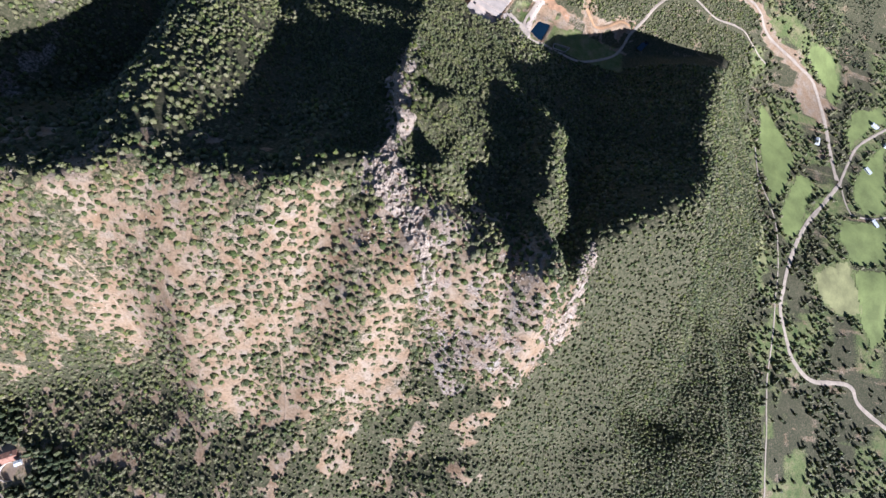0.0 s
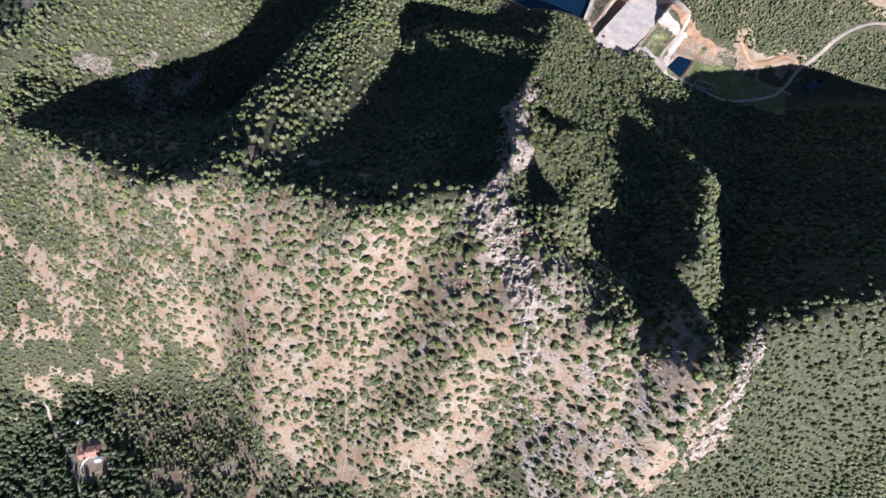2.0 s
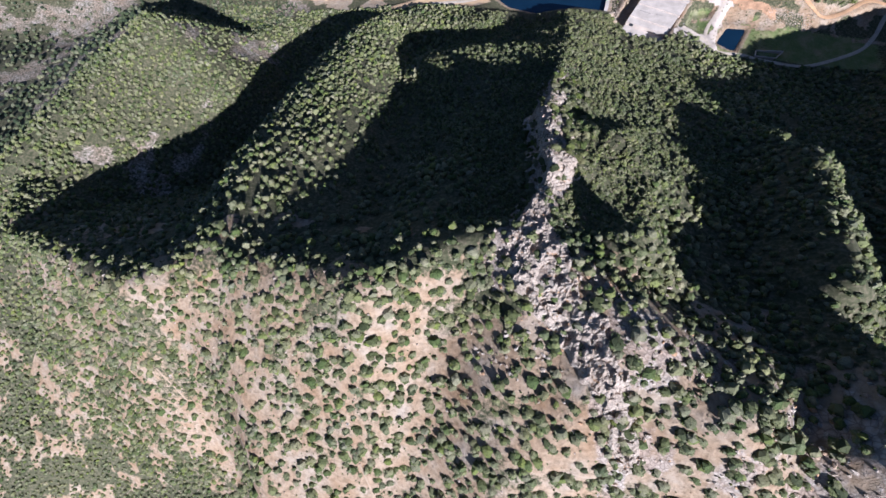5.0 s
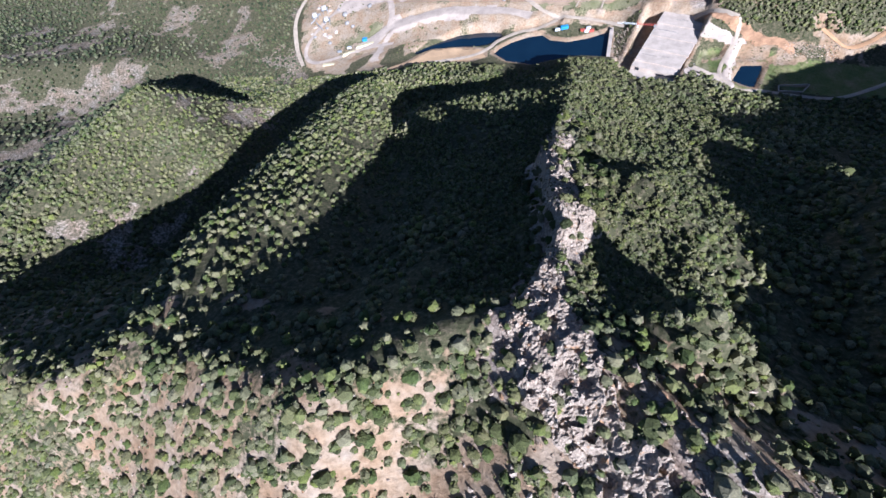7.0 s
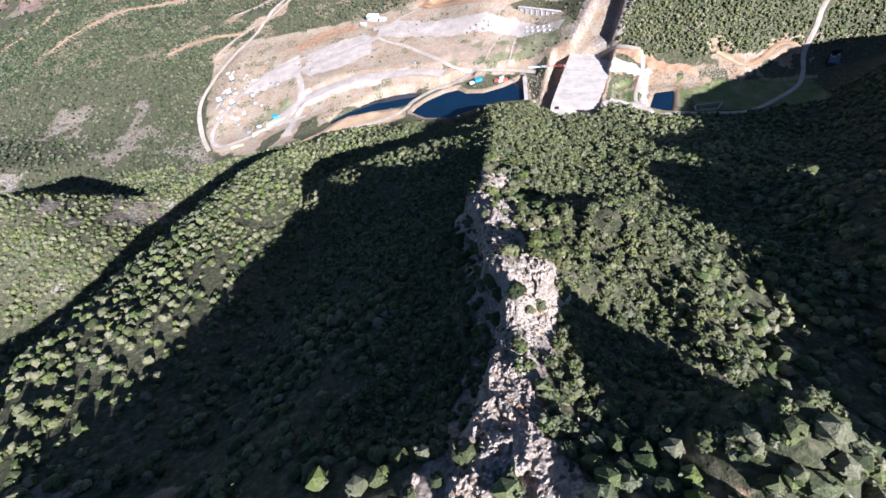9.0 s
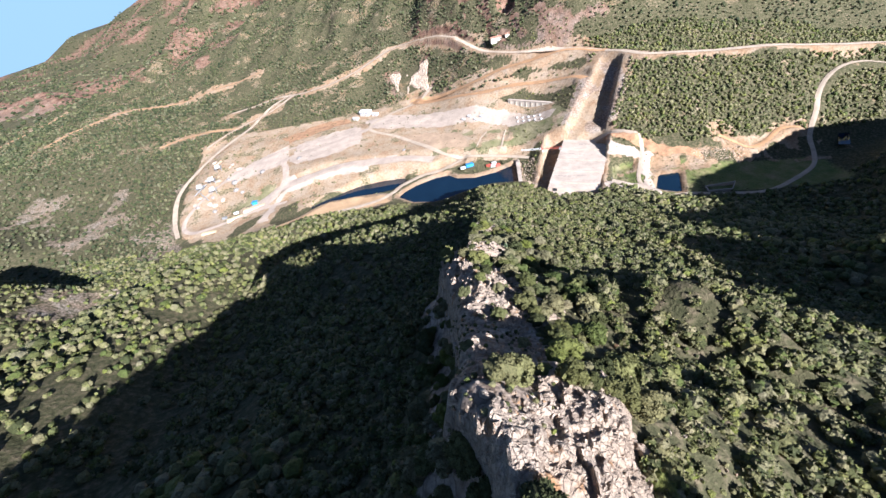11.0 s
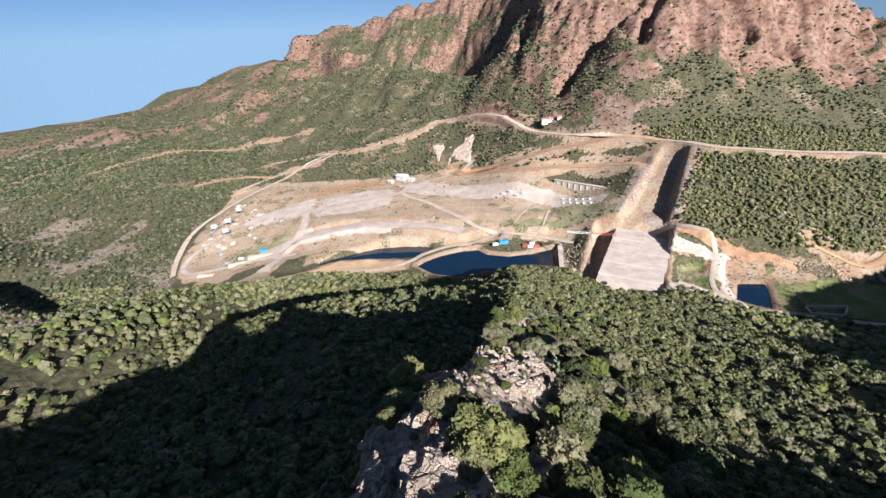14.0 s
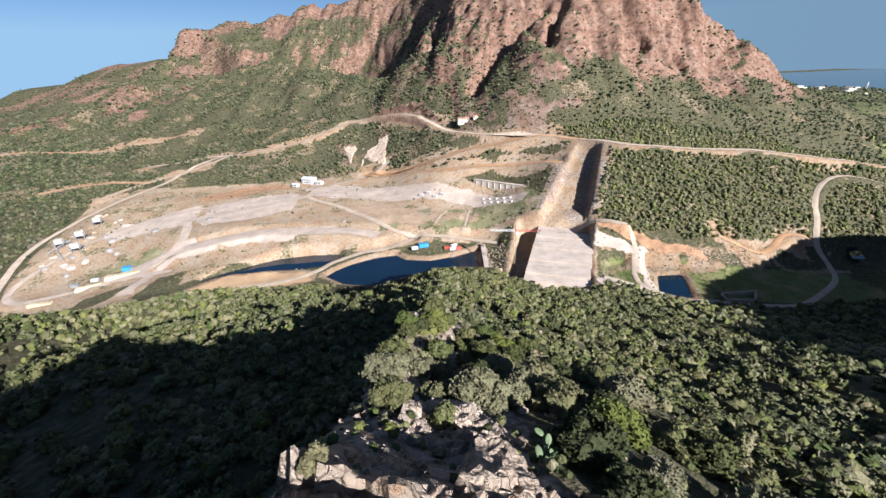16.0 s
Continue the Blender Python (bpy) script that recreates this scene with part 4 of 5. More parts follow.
def with_sprigs(proto, count, size):
    """Small bent leaf sprays standing out of a crown."""
    v, f = proto
    tri = v[f]
    mid = tri.mean(1)
    nor = np.cross(tri[:, 1] - tri[:, 0], tri[:, 2] - tri[:, 0])
    nor /= np.linalg.norm(nor, axis=1)[:, None] + 1e-9
    pick = rng.randint(0, len(f), count)
    vs, fs, n = [v], [f], len(v)
    for p in pick:
        w = rng.dirichlet((1, 1, 1))
        c, d = w @ tri[p], nor[p] + rng.normal(0, 0.45, 3)
        d /= np.linalg.norm(d)
        s = np.cross(d, rng.normal(0, 1, 3))
        s /= np.linalg.norm(s) + 1e-9
        h = size * rng.uniform(0.6, 1.4)
        q = np.array([c - d * 0.05, c + d * h * 0.55 + s * h * 0.5, c + d * h, c + d * h * 0.55 - s * h * 0.5])
        vs.append(q)
        fs.append(np.array([[0, 1, 2], [0, 2, 3]]) + n)
        n += 4
    return np.vstack(vs), np.vstack(fs)


def scatter(name, protos, x, y, size, tall, material, label, sink=0.25):
    """All bushes of one belt as one mesh."""
    if not len(x):
        return
    z = surface(x, y)
    pick, turn = rng.randint(0, len(protos), len(x)), rng.uniform(0, 6.3, len(x))
    vs, fs, n = [], [], 0
    for k, (v, f) in enumerate(protos):
        m = pick == k
        c, s = np.cos(turn[m]) * size[m], np.sin(turn[m]) * size[m]
        px_ = v[None, :, 0] * c[:, None] - v[None, :, 1] * s[:, None] + x[m][:, None]
        py_ = v[None, :, 0] * s[:, None] + v[None, :, 1] * c[:, None] + y[m][:, None]
        pz_ = v[None, :, 2] * (size * tall)[m][:, None] + (z - sink * size)[m][:, None]
        vs.append(np.stack([px_, py_, pz_], -1).reshape(-1, 3))
        fs.append((f[None] + (np.arange(m.sum()) * len(v))[:, None, None] + n).reshape(-1, 3))
        n += m.sum() * len(v)
    return tagged(new(name, mesh_of(name, np.vstack(vs), np.vstack(fs), material)), label, "shrubs", kind="stuff")


def sow(x0, x1, y0, y1, gap):
    """A jittered grid of places."""
    x, y = np.meshgrid(np.arange(x0, x1, gap), np.arange(y0, y1, gap))
    x = x + (np.arange(x.shape[0]) % 2)[:, None] * gap * 0.5
    x, y = x.ravel(), y.ravel()
    return x + rng.uniform(-0.45, 0.45, len(x)) * gap, y + rng.uniform(-0.45, 0.45, len(y)) * gap


def summit_gap(x, y):
    """Distance to the bare summit crag, in its half widths."""
    d, _, (wide,) = along([(-7, -111, 6), (3, -128, 12), (10, -140, 12), (24, -157, 8), (40, -178, 6)], x, y)
    return d / wide


def may_grow(x, y, margin=1.0):
    ok = (road_gap(x, y) > margin) & ((y < 290) | (road_gap(x, y + 6.0) > 0.5))
    for water in (LAKE, SMALL_LAKE, POND, DAM_FOOT):
        ok &= edge(water, x, y) < -3
    a, b = ramp(x, y)
    ok &= ~((a > -12) & (a < 122) & (np.abs(b) < 23))
    for field in FIELDS + [RED_FIELD, RED_FIELD_2]:
        ok &= edge(field, x, y) < -1
    ok &= edge(SANDBANK, x, y) < -1
    ok &= ~((x > 190) & (x < 318) & (y > 222) & (y < 262))
    ok &= ~((x > 135) & (x < 200) & (y > 222) & (y < 300))
    return ok


MID = [with_sprigs(clump(5, ICO1, 0.24, 0.62), 18, 0.34) for _ in range(12)]
MID2 = [with_sprigs(clump(3, ICO1, 0.24, 0.6), 12, 0.36) for _ in range(10)]
FAR = [clump(1, ICO1, 0.22, 0.3) for _ in range(6)]


def billows(lumps, ico, rough):
    """A dense crown of many small leafy billows over a rounded core."""
    vs, fs, n = [], [], 0
    for k in range(lumps):
        a, u = rng.uniform(0, 6.3), rng.uniform(-0.1, 1.0)
        r = 0.66 * math.sqrt(max(0.0, 1 - u * u)) * rng.uniform(0.8, 1.15)
        c = np.array([r * math.cos(a), r * math.sin(a), 0.55 + 0.5 * u])
        size = rng.uniform(0.26, 0.44)
        if k == 0:
            c, size = np.array([0, 0, 0.6]), 0.72
        v = ico[0] * (1 + rough * rng.uniform(-1, 1, (len(ico[0]), 1))) * size * np.array([1, 1, 0.85]) + c
        vs.append(v)
        fs.append(ico[1] + n)
        n += len(v)
    return np.vstack(vs), np.vstack(fs)


NEAR = [with_sprigs(billows(18, ICO1, 0.25), 2600, 0.085) for _ in range(10)]

CREST_LINE = tuple(zip(*sorted((n[0], n[1]) for n in MAIN_CREST[2:-1] + EAST_SPUR[:-2])))

# dense maquis on the shaded north flanks
x, y = sow(-500, 470, -192, 252, 4.2)
crest_y = np.interp(x, *CREST_LINE)
w = spine_side(x, y)
on_spine = (y > -128) & (y < 95) & (w > -15) & (w < 5)
near_spine = (np.abs(x - 8) < 48) & (y > -112) & (y < 112)
ok = (y > crest_y - 6) & may_grow(x, y) & (y < 236 + 20 * (x < -120)) & ~near_spine
thin = rng.uniform(0, 1, len(x)) < 0.93 - 0.5 * (fbm(x, y, 22, 2, 91) > 0.64) - 0.5 * west_rock(x, y)
ok &= thin & ((summit_gap(x, y) > 1) | (rng.uniform(0, 1, len(x)) < 0.25))
size = rng.uniform(1.6, 3.0, len(x)) * (0.85 + 0.4 * vnoise(x, y, 30, 6))
apart = (x < -85) & (x > -330) & (y < -20) & (rng.uniform(0, 1, len(x)) < 0.42)
ok &= ~apart
near = ok & (x > -130) & (x < 120) & (y > -50)
ok &= ~near
scatter("maquis", MID, x[ok], y[ok], size[ok], rng.uniform(0.75, 1.15, ok.sum()), LEAF, "dense dark green maquis covering the shaded slopes")
scatter("maquis", [with_sprigs(billows(9, ICO1, 0.26), 80, 0.24) for _ in range(10)], x[near], y[near], size[near], rng.uniform(0.75, 1.15, near.sum()), LEAF, "dense maquis trees below the ridge")

# broad shrubs on the dry south slope, fine scrub round it
BROAD = [with_sprigs(clump(9, ICO1, 0.26, 0.72), 42, 0.24) for _ in range(12)]


def open_slope(x, y):
    return np.maximum(step(-50, 20, edge(CLEARING, x, y)), step(-20, 20, edge(SCREE, x, y)))


x, y = sow(-400, 230, -350, -112, 5.0)
below = y <= np.interp(x, *CREST_LINE) - 4
patch = fbm(x, y, 26, 3, 44)
ok = below & may_grow(x, y, 0.8) & (open_slope(x, y) > 0.3) & (rng.uniform(0, 1, len(x)) < 0.97 + 0.3 * step(45, 20, np.interp(x, *CREST_LINE) - y) - 0.5 * step(0.52, 0.64, patch) - 0.3 * step(-10, 15, edge(SCREE, x, y)))
ok &= (summit_gap(x, y) > 1) | (rng.uniform(0, 1, len(x)) < 0.22)
size = 1.5 + 2.0 * rng.uniform(0, 1, len(x)) ** 1.3
scatter("dry_shrubs", BROAD, x[ok], y[ok], size[ok], rng.uniform(0.55, 0.85, ok.sum()), LEAF, "round olive-green shrubs scattered over the sunlit slope")
x, y = sow(-640, 480, -480, -112, 4.3)
below = y <= np.interp(x, *CREST_LINE) - 4
ok = below & may_grow(x, y, 0.6) & (np.hypot(x + 281, (y + 420) * 1.2) > 24) & (rng.uniform(0, 1, len(x)) < 0.95 - 0.8 * open_slope(x, y) - 0.35 * step(0.55, 0.62, fbm(x, y, 14, 3, 51)) * (x < 150))
size = 1.3 + 1.5 * rng.uniform(0, 1, len(x)) ** 2
scatter("dry_shrubs", MID2, x[ok], y[ok], size[ok], rng.uniform(0.7, 1.05, ok.sum()), LEAF, "fine even scrub on the lower south slope")

# low growth between them
x, y = sow(-340, 210, -300, -124, 2.9)
ok = (rng.uniform(0, 1, len(x)) < 0.12 + 0.4 * (fbm(x, y, 12, 3, 46) > 0.5)) & (summit_gap(x, y) > 1) & (road_gap(x, y) > 0.3)
scatter("low_growth", FAR, x[ok], y[ok], rng.uniform(0.35, 0.95, ok.sum()), rng.uniform(0.6, 1.0, ok.sum()), LEAF, "low dry growth between shrubs of the sunlit slope")

# east flank below the crest, fine even scrub
x, y = sow(200, 600, -420, 330, 4.4)
crest_y = np.interp(x, *CREST_LINE)
crest_x = np.interp(y, [n[1] for n in EAST_SPUR[2:]], [n[0] for n in EAST_SPUR[2:]])
ok = (x > crest_x + 6) | ((y < crest_y - 6) & (y > -112))
ok &= may_grow(x, y) & (x < 592 + 20 * np.sin(y / 60))
size = rng.uniform(1.6, 2.8, len(x))
scatter("east_scrub", MID2, x[ok], y[ok], size[ok], rng.uniform(0.8, 1.1, ok.sum()), LEAF, "even grey-green scrub on the eastern flank")

# bank above the pond, and the slopes round the works
x, y = sow(140, 560, 262, 470, 3.1)
ok = may_grow(x, y, 1.5) & (y > 286 + 0.08 * (x - 140)) & (rng.uniform(0, 1, len(x)) < 0.96)
scatter("bank_scrub", MID2, x[ok], y[ok], 1.1 + 1.6 * rng.uniform(0, 1, ok.sum()) ** 1.5, rng.uniform(0.8, 1.2, ok.sum()), LEAF, "green scrub on the bank above the pond")

x, y = sow(-480, 130, 285, 540, 6.5)
e = edge(WORKS, x, y)
ok = may_grow(x, y, 2) & (rng.uniform(0, 1, len(x)) < np.where(e > 2, 0.16 + 0.5 * (fbm(x, y, 30, 3, 40) > 0.6), 0.85)) & (surface(x, y) > 1.5)
ok &= ~((x < 40) & (x > -330) & (y > 330) & (e > 0) & (rng.uniform(0, 1, len(x)) < 0.75))
scatter("works_scrub", MID2, x[ok], y[ok], rng.uniform(0.7, 1.7, ok.sum()), rng.uniform(0.7, 1.0, ok.sum()), LEAF, "low green bushes among the works")

# tussocks on the bare ground of the works
x, y = sow(-430, 100, 262, 520, 4.6)
ok = may_grow(x, y, 0.5) & (edge(WORKS, x, y) > 0) & (surface(x, y) > 1.0) & (rng.uniform(0, 1, len(x)) < 0.25 + 0.6 * (fbm(x, y, 22, 3, 49) > 0.5))
scatter("tussocks", FAR, x[ok], y[ok], rng.uniform(0.3, 0.8, ok.sum()), rng.uniform(0.6, 1.0, ok.sum()), LEAF, "low dry tussocks on the bulldozed ground")

# rushes and low bushes round the pond
x, y = sow(125, 330, 212, 300, 4.0)
ok = (road_gap(x, y) > 0.5) & (edge(POND, x, y) < -2) & (edge(DAM_FOOT, x, y) < -3) & (surface(x, y) > -2) & (rng.uniform(0, 1, len(x)) < 0.2 + 0.6 * (fbm(x, y, 15, 3, 38) > 0.52))
scatter("pond_scrub", FAR, x[ok], y[ok], rng.uniform(0.4, 1.2, ok.sum()), rng.uniform(0.6, 1.0, ok.sum()), LEAF, "rushes and low bushes round the pond")

# tufts between the ridge's shrubs
x, y = sow(-24, 42, -100, 62, 1.35)
ok = (spine_side(x, y) < 4) & (rng.uniform(0, 1, len(x)) < 0.3 + 0.5 * (fbm(x, y, 5, 2, 58) > 0.5))
scatter("ridge_tufts", FAR, x[ok], y[ok], rng.uniform(0.25, 0.65, ok.sum()), rng.uniform(0.6, 1.1, ok.sum()), LEAF, "dry tufts and seedlings between the ridge's shrubs")

# mountain slopes
x, y = sow(-950, 900, 470, 1300, 5.2)
z = surface(x, y)
bare = tops(x, y, z)
thick = step(0.36, 0.52, fbm(x, y, 26, 4, 73))
bare = np.maximum(bare * (0.35 + 0.65 * step(0.5, 0.85, steepness(x, y) + 0.5 * (fbm(x, y, 18, 3, 72) - 0.5))), bareness(x, y))
ok = may_grow(x, y, 2) & (rng.uniform(0, 1, len(x)) < (0.35 + 0.6 * thick) * (1 - 0.74 * bare)) & (edge(SLAB, x, y) < 0) & (edge(WORKS, x, y) < -2) & (z < 340)
size = rng.uniform(1.3, 2.4, len(x)) + 1.8 * thick * rng.uniform(0, 1, len(x)) ** 2
scatter("mountain_scrub", FAR, x[ok], y[ok], size[ok], rng.uniform(0.7, 1.1, ok.sum()), LEAF_FAR, "green scrub thinning out towards the mountain's crags")
x, y = sow(-2400, -600, 500, 2300, 19)
ok = (np.hypot(x + 600, y - 700) > 260) & (rng.uniform(0, 1, len(x)) < 0.75)
scatter("distant_scrub", FAR, x[ok], y[ok], rng.uniform(5, 9, ok.sum()), rng.uniform(0.5, 0.8, ok.sum()), LEAF_FAR, "scrub on the distant hills up the valley")

# western hills and the far left bank
x, y = sow(-1250, -495, -200, 700, 8.5)
ok = may_grow(x, y, 2) & (rng.uniform(0, 1, len(x)) < 0.92 - 0.6 * west_rock(x, y)) & (edge(WORKS, x, y) < -4)
scatter("western_scrub", FAR, x[ok], y[ok], rng.uniform(2.6, 4.2, ok.sum()), rng.uniform(0.7, 1.0, ok.sum()), LEAF_FAR, "scrub on the hills up the valley")
x, y = sow(-500, -380, 150, 560, 6.0)
ok = may_grow(x, y, 2) & (edge(WORKS, x, y) < -4)
scatter("western_scrub", FAR, x[ok], y[ok], rng.uniform(2.0, 3.2, ok.sum()), rng.uniform(0.8, 1.2, ok.sum()), LEAF_FAR, "pine-green scrub beside the works")

# hedges and tree belts of the plain
x, y = sow(560, 1150, -420, 560, 7.5)
belt = np.full(x.shape, 1e9)
for field in FIELDS:
    belt = np.minimum(belt, np.abs(edge(field, x, y)))
d, _, _ = along(RIVER, x, y)
belt = np.minimum(belt, np.abs(d - 10))
ok = may_grow(x, y, 2) & (rng.uniform(0, 1, len(x)) < np.where(belt < 9, 0.85, 0.1 + 0.5 * (fbm(x, y, 70, 3, 95) > 0.55)))
scatter("field_trees", MID2, x[ok], y[ok], rng.uniform(2.0, 4.5, ok.sum()), rng.uniform(0.9, 1.3, ok.sum()), LEAF, "hedges and tree belts between green fields")
x, y = sow(1000, 2250, 500, 2900, 24)
ok = (rng.uniform(0, 1, len(x)) < 0.25 + 0.6 * (fbm(x, y, 160, 3, 96) > 0.5)) & (x < 2250)
scatter("distant_scrub", FAR, x[ok], y[ok], rng.uniform(5, 11, ok.sum()), rng.uniform(0.5, 0.9, ok.sum()), LEAF_FAR, "dark tree belts on the coastal plain")
x, y = sow(-420, -215, -640, -366, 5.6)
ok = (np.hypot(x + 281, (y + 420) * 1.2) > 24) & ((y < -395) | (np.hypot(x + 315, y + 388) < 36)) & (road_gap(x, y) > 1.5)
scatter("village_trees", MID2, x[ok], y[ok], rng.uniform(2.0, 4.0, ok.sum()), rng.uniform(1.1, 1.6, ok.sum()), LEAF_FAR, "dark trees round a farmstead at the foot of the hill")

# crags
def cells(x, y, size, seed):
    """Broken blocks: for each place the tone, tilted top and edge of the block that it lies in."""
    i, j = np.floor(x / size).astype(int), np.floor(y / size).astype(int)
    best, val = np.full(x.shape, 1e9), np.zeros(x.shape)
    for a in (-1, 0, 1):
        for b in (-1, 0, 1):
            p, q = (i + a + 31 * seed) % 256, (j + b + 57 * seed) % 256
            cx, cy = (i + a + 0.1 + 0.8 * TABLE[p, q]) * size, (j + b + 0.1 + 0.8 * TABLE[q, p]) * size
            d = np.hypot((x - cx) * 1.0, (y - cy) * 0.75)
            lift = TABLE[(p + 91) % 256, q] + ((x - cx) * (TABLE[p, (q + 13) % 256] - 0.5) + (y - cy) * (TABLE[p, (q + 77) % 256] - 0.5)) / size * 1.1
            near = d < best
            best, val = np.where(near, d, best), np.where(near, lift, val)
    return val


def crag_height(x, y, s, bold=1.0):
    """The height of the broken rock where it takes the given share."""
    u, v = x + 1.6 * (vnoise(x, y, 2.5, 1) - 0.5), y + 1.6 * (vnoise(x, y, 2.5, 2) - 0.5)
    h = 1.15 * bold * cells(u, v, 3.4, 4) + 0.75 * cells(u, v, 1.5, 1) + 0.4 * cells(u, v, 0.75, 2) + 0.15 * fbm(x, y, 0.8, 2, 3)
    return surface(x, y) - 1.5 + 2.6 * s + (h - 1.15) * np.clip(s * 1.6, 0.25, 1.0)


def outcrop(x0, x1, y0, y1, gap, share, label, bold=1.0):
    """A jagged crag of broken blocks standing out of the ground where share is high."""
    ax_, ay_ = np.arange(x0, x1, gap), np.arange(y0, y1 + gap, gap)
    x, y = np.meshgrid(ax_, ay_)
    x = x + (vnoise(x, y, 1.1, 5) - 0.5) * gap * 0.8
    z = crag_height(x, y, share(x, y), bold)
    n = len(ax_)
    c = (np.arange(len(ay_) - 1)[:, None] * n + np.arange(n - 1)).ravel()
    f = np.stack([c, c + 1, c + n + 1, c + n], 1)
    up = (z > surface(x, y) - 0.8).ravel()
    f = f[up[f].any(1)]
    return tagged(new("rock_outcrop", mesh_of("rock_outcrop", np.stack([x, y, z], -1).reshape(-1, 3), f, CRAG)), label, "rock", "crags along the ridge")


def crest_share(x, y):
    w = spine_side(x, y) + 3.0 * (fbm(x, y, 6, 2, 17) - 0.5)
    wide = np.interp(y, [-92, -78, -62, -24, -12], [12, 18, 21, 21, 14])
    band = step(-wide, 6 - wide, w) * (1 - step(1.5, 4.5, w)) * (1 - step(11, 22, y + 10 * (vnoise(x, y, 8, 3) - 0.5)))
    return band * np.clip(0.65 + 1.8 * (fbm(x, y, 11, 3, 23) - 0.4), 0.5, 1)


def summit_share(x, y):
    d, _, (wide,) = along([(-7, -111, 6), (3, -128, 12), (10, -140, 12), (24, -157, 8), (40, -178, 7), (52, -200, 4)], x, y)
    r = d / wide + 1.3 * (fbm(x, y, 9, 3, 27) - 0.5)
    return (1 - step(0.75, 1.15, r)) * np.clip(0.75 + 1.6 * (fbm(x, y, 10, 3, 28) - 0.4), 0.4, 1)


def shoulder_share(x, y):
    d, _, (wide,) = along([(191, -131, 5), (186, -148, 9), (180, -172, 8), (177, -212, 6)], x, y)
    r = d / wide + 1.6 * (fbm(x, y, 8, 3, 29) - 0.5)
    return (1 - step(0.7, 1.15, r)) * np.clip(0.7 + 1.6 * (fbm(x, y, 9, 3, 30) - 0.4), 0.4, 1)


def footing(x, y):
    """The height of rock or ground, whichever is higher."""
    return np.maximum(surface(x, y), np.maximum(crag_height(x, y, crest_share(x, y)), crag_height(x, y, summit_share(x, y), 2.2)))


# shrubs along the spine: single ones nearest to it, the rest in one belt
x, y = sow(-41, 57, -113, 113, 3.2)
w = spine_side(x, y)
ok = ~((y < 22) & (w > -12) & (w < 2)) | (rng.uniform(0, 1, len(x)) < np.where(y > 14, np.where(w > -2.5, 0.3, 0.85), np.where(w > -5, np.where(y > -12, 0.42, np.where(y < -28, 0.12, 0.25)), np.where(y < -28, 0.32, 0.5))))
ok &= (np.hypot(x - 5.6, y - 9.5) > 3.2) & (rng.uniform(0, 1, len(x)) < 0.92) & ~((w > -0.5) & (w < 7) & (y > -20) & (y < 20))
x, y, w = x[ok], y[ok], w[ok]
far_off = np.hypot(x - 2, (y + 18) * 0.28)
order = np.argsort(far_off)
single, rest = order[:290], order[290:]
close = (np.abs(x[rest] - 5) < 28) & (y[rest] > -90) & (y[rest] < 30)
for pick, leaves, leaf in ((rest[close], 420, 0.14), (rest[~close], 110, 0.22)):
    scatter("ridge_scrub", [with_sprigs(billows(11, ICO1, 0.25), leaves, leaf) for _ in range(8)], x[pick], y[pick], 1.1 + 1.6 * rng.uniform(0, 1, len(pick)) ** 1.4, rng.uniform(0.75, 1.15, len(pick)), LEAF, "grey-green shrubs on the flanks of the ridge")


def shrub(proto, at, size, tall, turn):
    """A shrub: forked stems and a crown."""
    bm = bmesh.new()
    for k in range(3):
        a = turn + k * 2.1
        bar((0, 0, -0.35), (0.22 * math.cos(a), 0.22 * math.sin(a), 0.55), 0.045, bm, 5)
    ob = thing("shrub", at, "grey-green evergreen shrub rooted among ridge rocks", "shrub", "shrubs along the ridge", turn)
    ob.scale = (size, size, size * tall)
    part("stems", bm, BARK, ob)
    crown = new("crown", proto)
    crown.parent = ob
    return ob


CROWNS = [mesh_of("crown", v, f, LEAF_NEAR) for v, f in NEAR]
zs = footing(x[single], y[single]) - 0.2
first = {}
for k, i in enumerate(single):
    c = k % len(CROWNS)
    size, tall, turn = 0.9 + 1.7 * rng.uniform() ** 1.4, rng.uniform(0.75, 1.1), rng.uniform(0, 6.3)
    if abs(x[i] + 1) < 5 and -14 < y[i] < 12:
        size *= 0.6
    at = (x[i], y[i], zs[k])
    if c not in first:
        first[c] = shrub(CROWNS[c], at, size, tall, turn)
    else:
        ob = copy_thing(first[c], Matrix.Identity(4))
        ob.matrix_basis = Matrix.Translation(at) @ Matrix.Rotation(turn, 4, "Z") @ Matrix.Diagonal((size, size, size * tall, 1))

# ---- rocks ----
def rock_proto(ico, cuts, seed):
    """A block broken along flat faces."""
    r = np.random.RandomState(seed)
    v = ico[0] * np.array([1, r.uniform(0.6, 0.95), r.uniform(0.5, 0.85)])
    for _ in range(cuts):
        n = r.normal(0, 1, 3)
        n /= np.linalg.norm(n)
        d = r.uniform(0.26, 0.6)
        over = np.maximum(v @ n - d, 0)
        v = v - over[:, None] * n * 0.95
    return v + r.uniform(-0.03, 0.03, v.shape), ico[1]


CRAG = rock_material("crag_rock", None)
for k in range(6):
    outcrop(-22, 21, -106 + 24 * k, -82 + 24 * k, 0.3, crest_share, "jagged pinkish-grey crag breaking through the ridge crest")
outcrop(-150, -68, 532, 610, 1.2, lambda x, y: 1.2 * step(-4, 3, edge(SLAB, x, y)) * step(0.40, 0.5, fbm(x * 1.5, y * 0.6, 18, 3, 63)), "pale tilted rock slabs on the scrub hillside")
outcrop(-24, 68, -214, -100, 0.55, summit_share, "broad pale crag on the ridge summit", 2.2)
outcrop(160, 208, -225, -118, 0.8, shoulder_share, "pale broken crag on the eastern shoulder", 2.0)
ROCKS = [rock_proto(ICO2, 13, s) for s in range(10)]
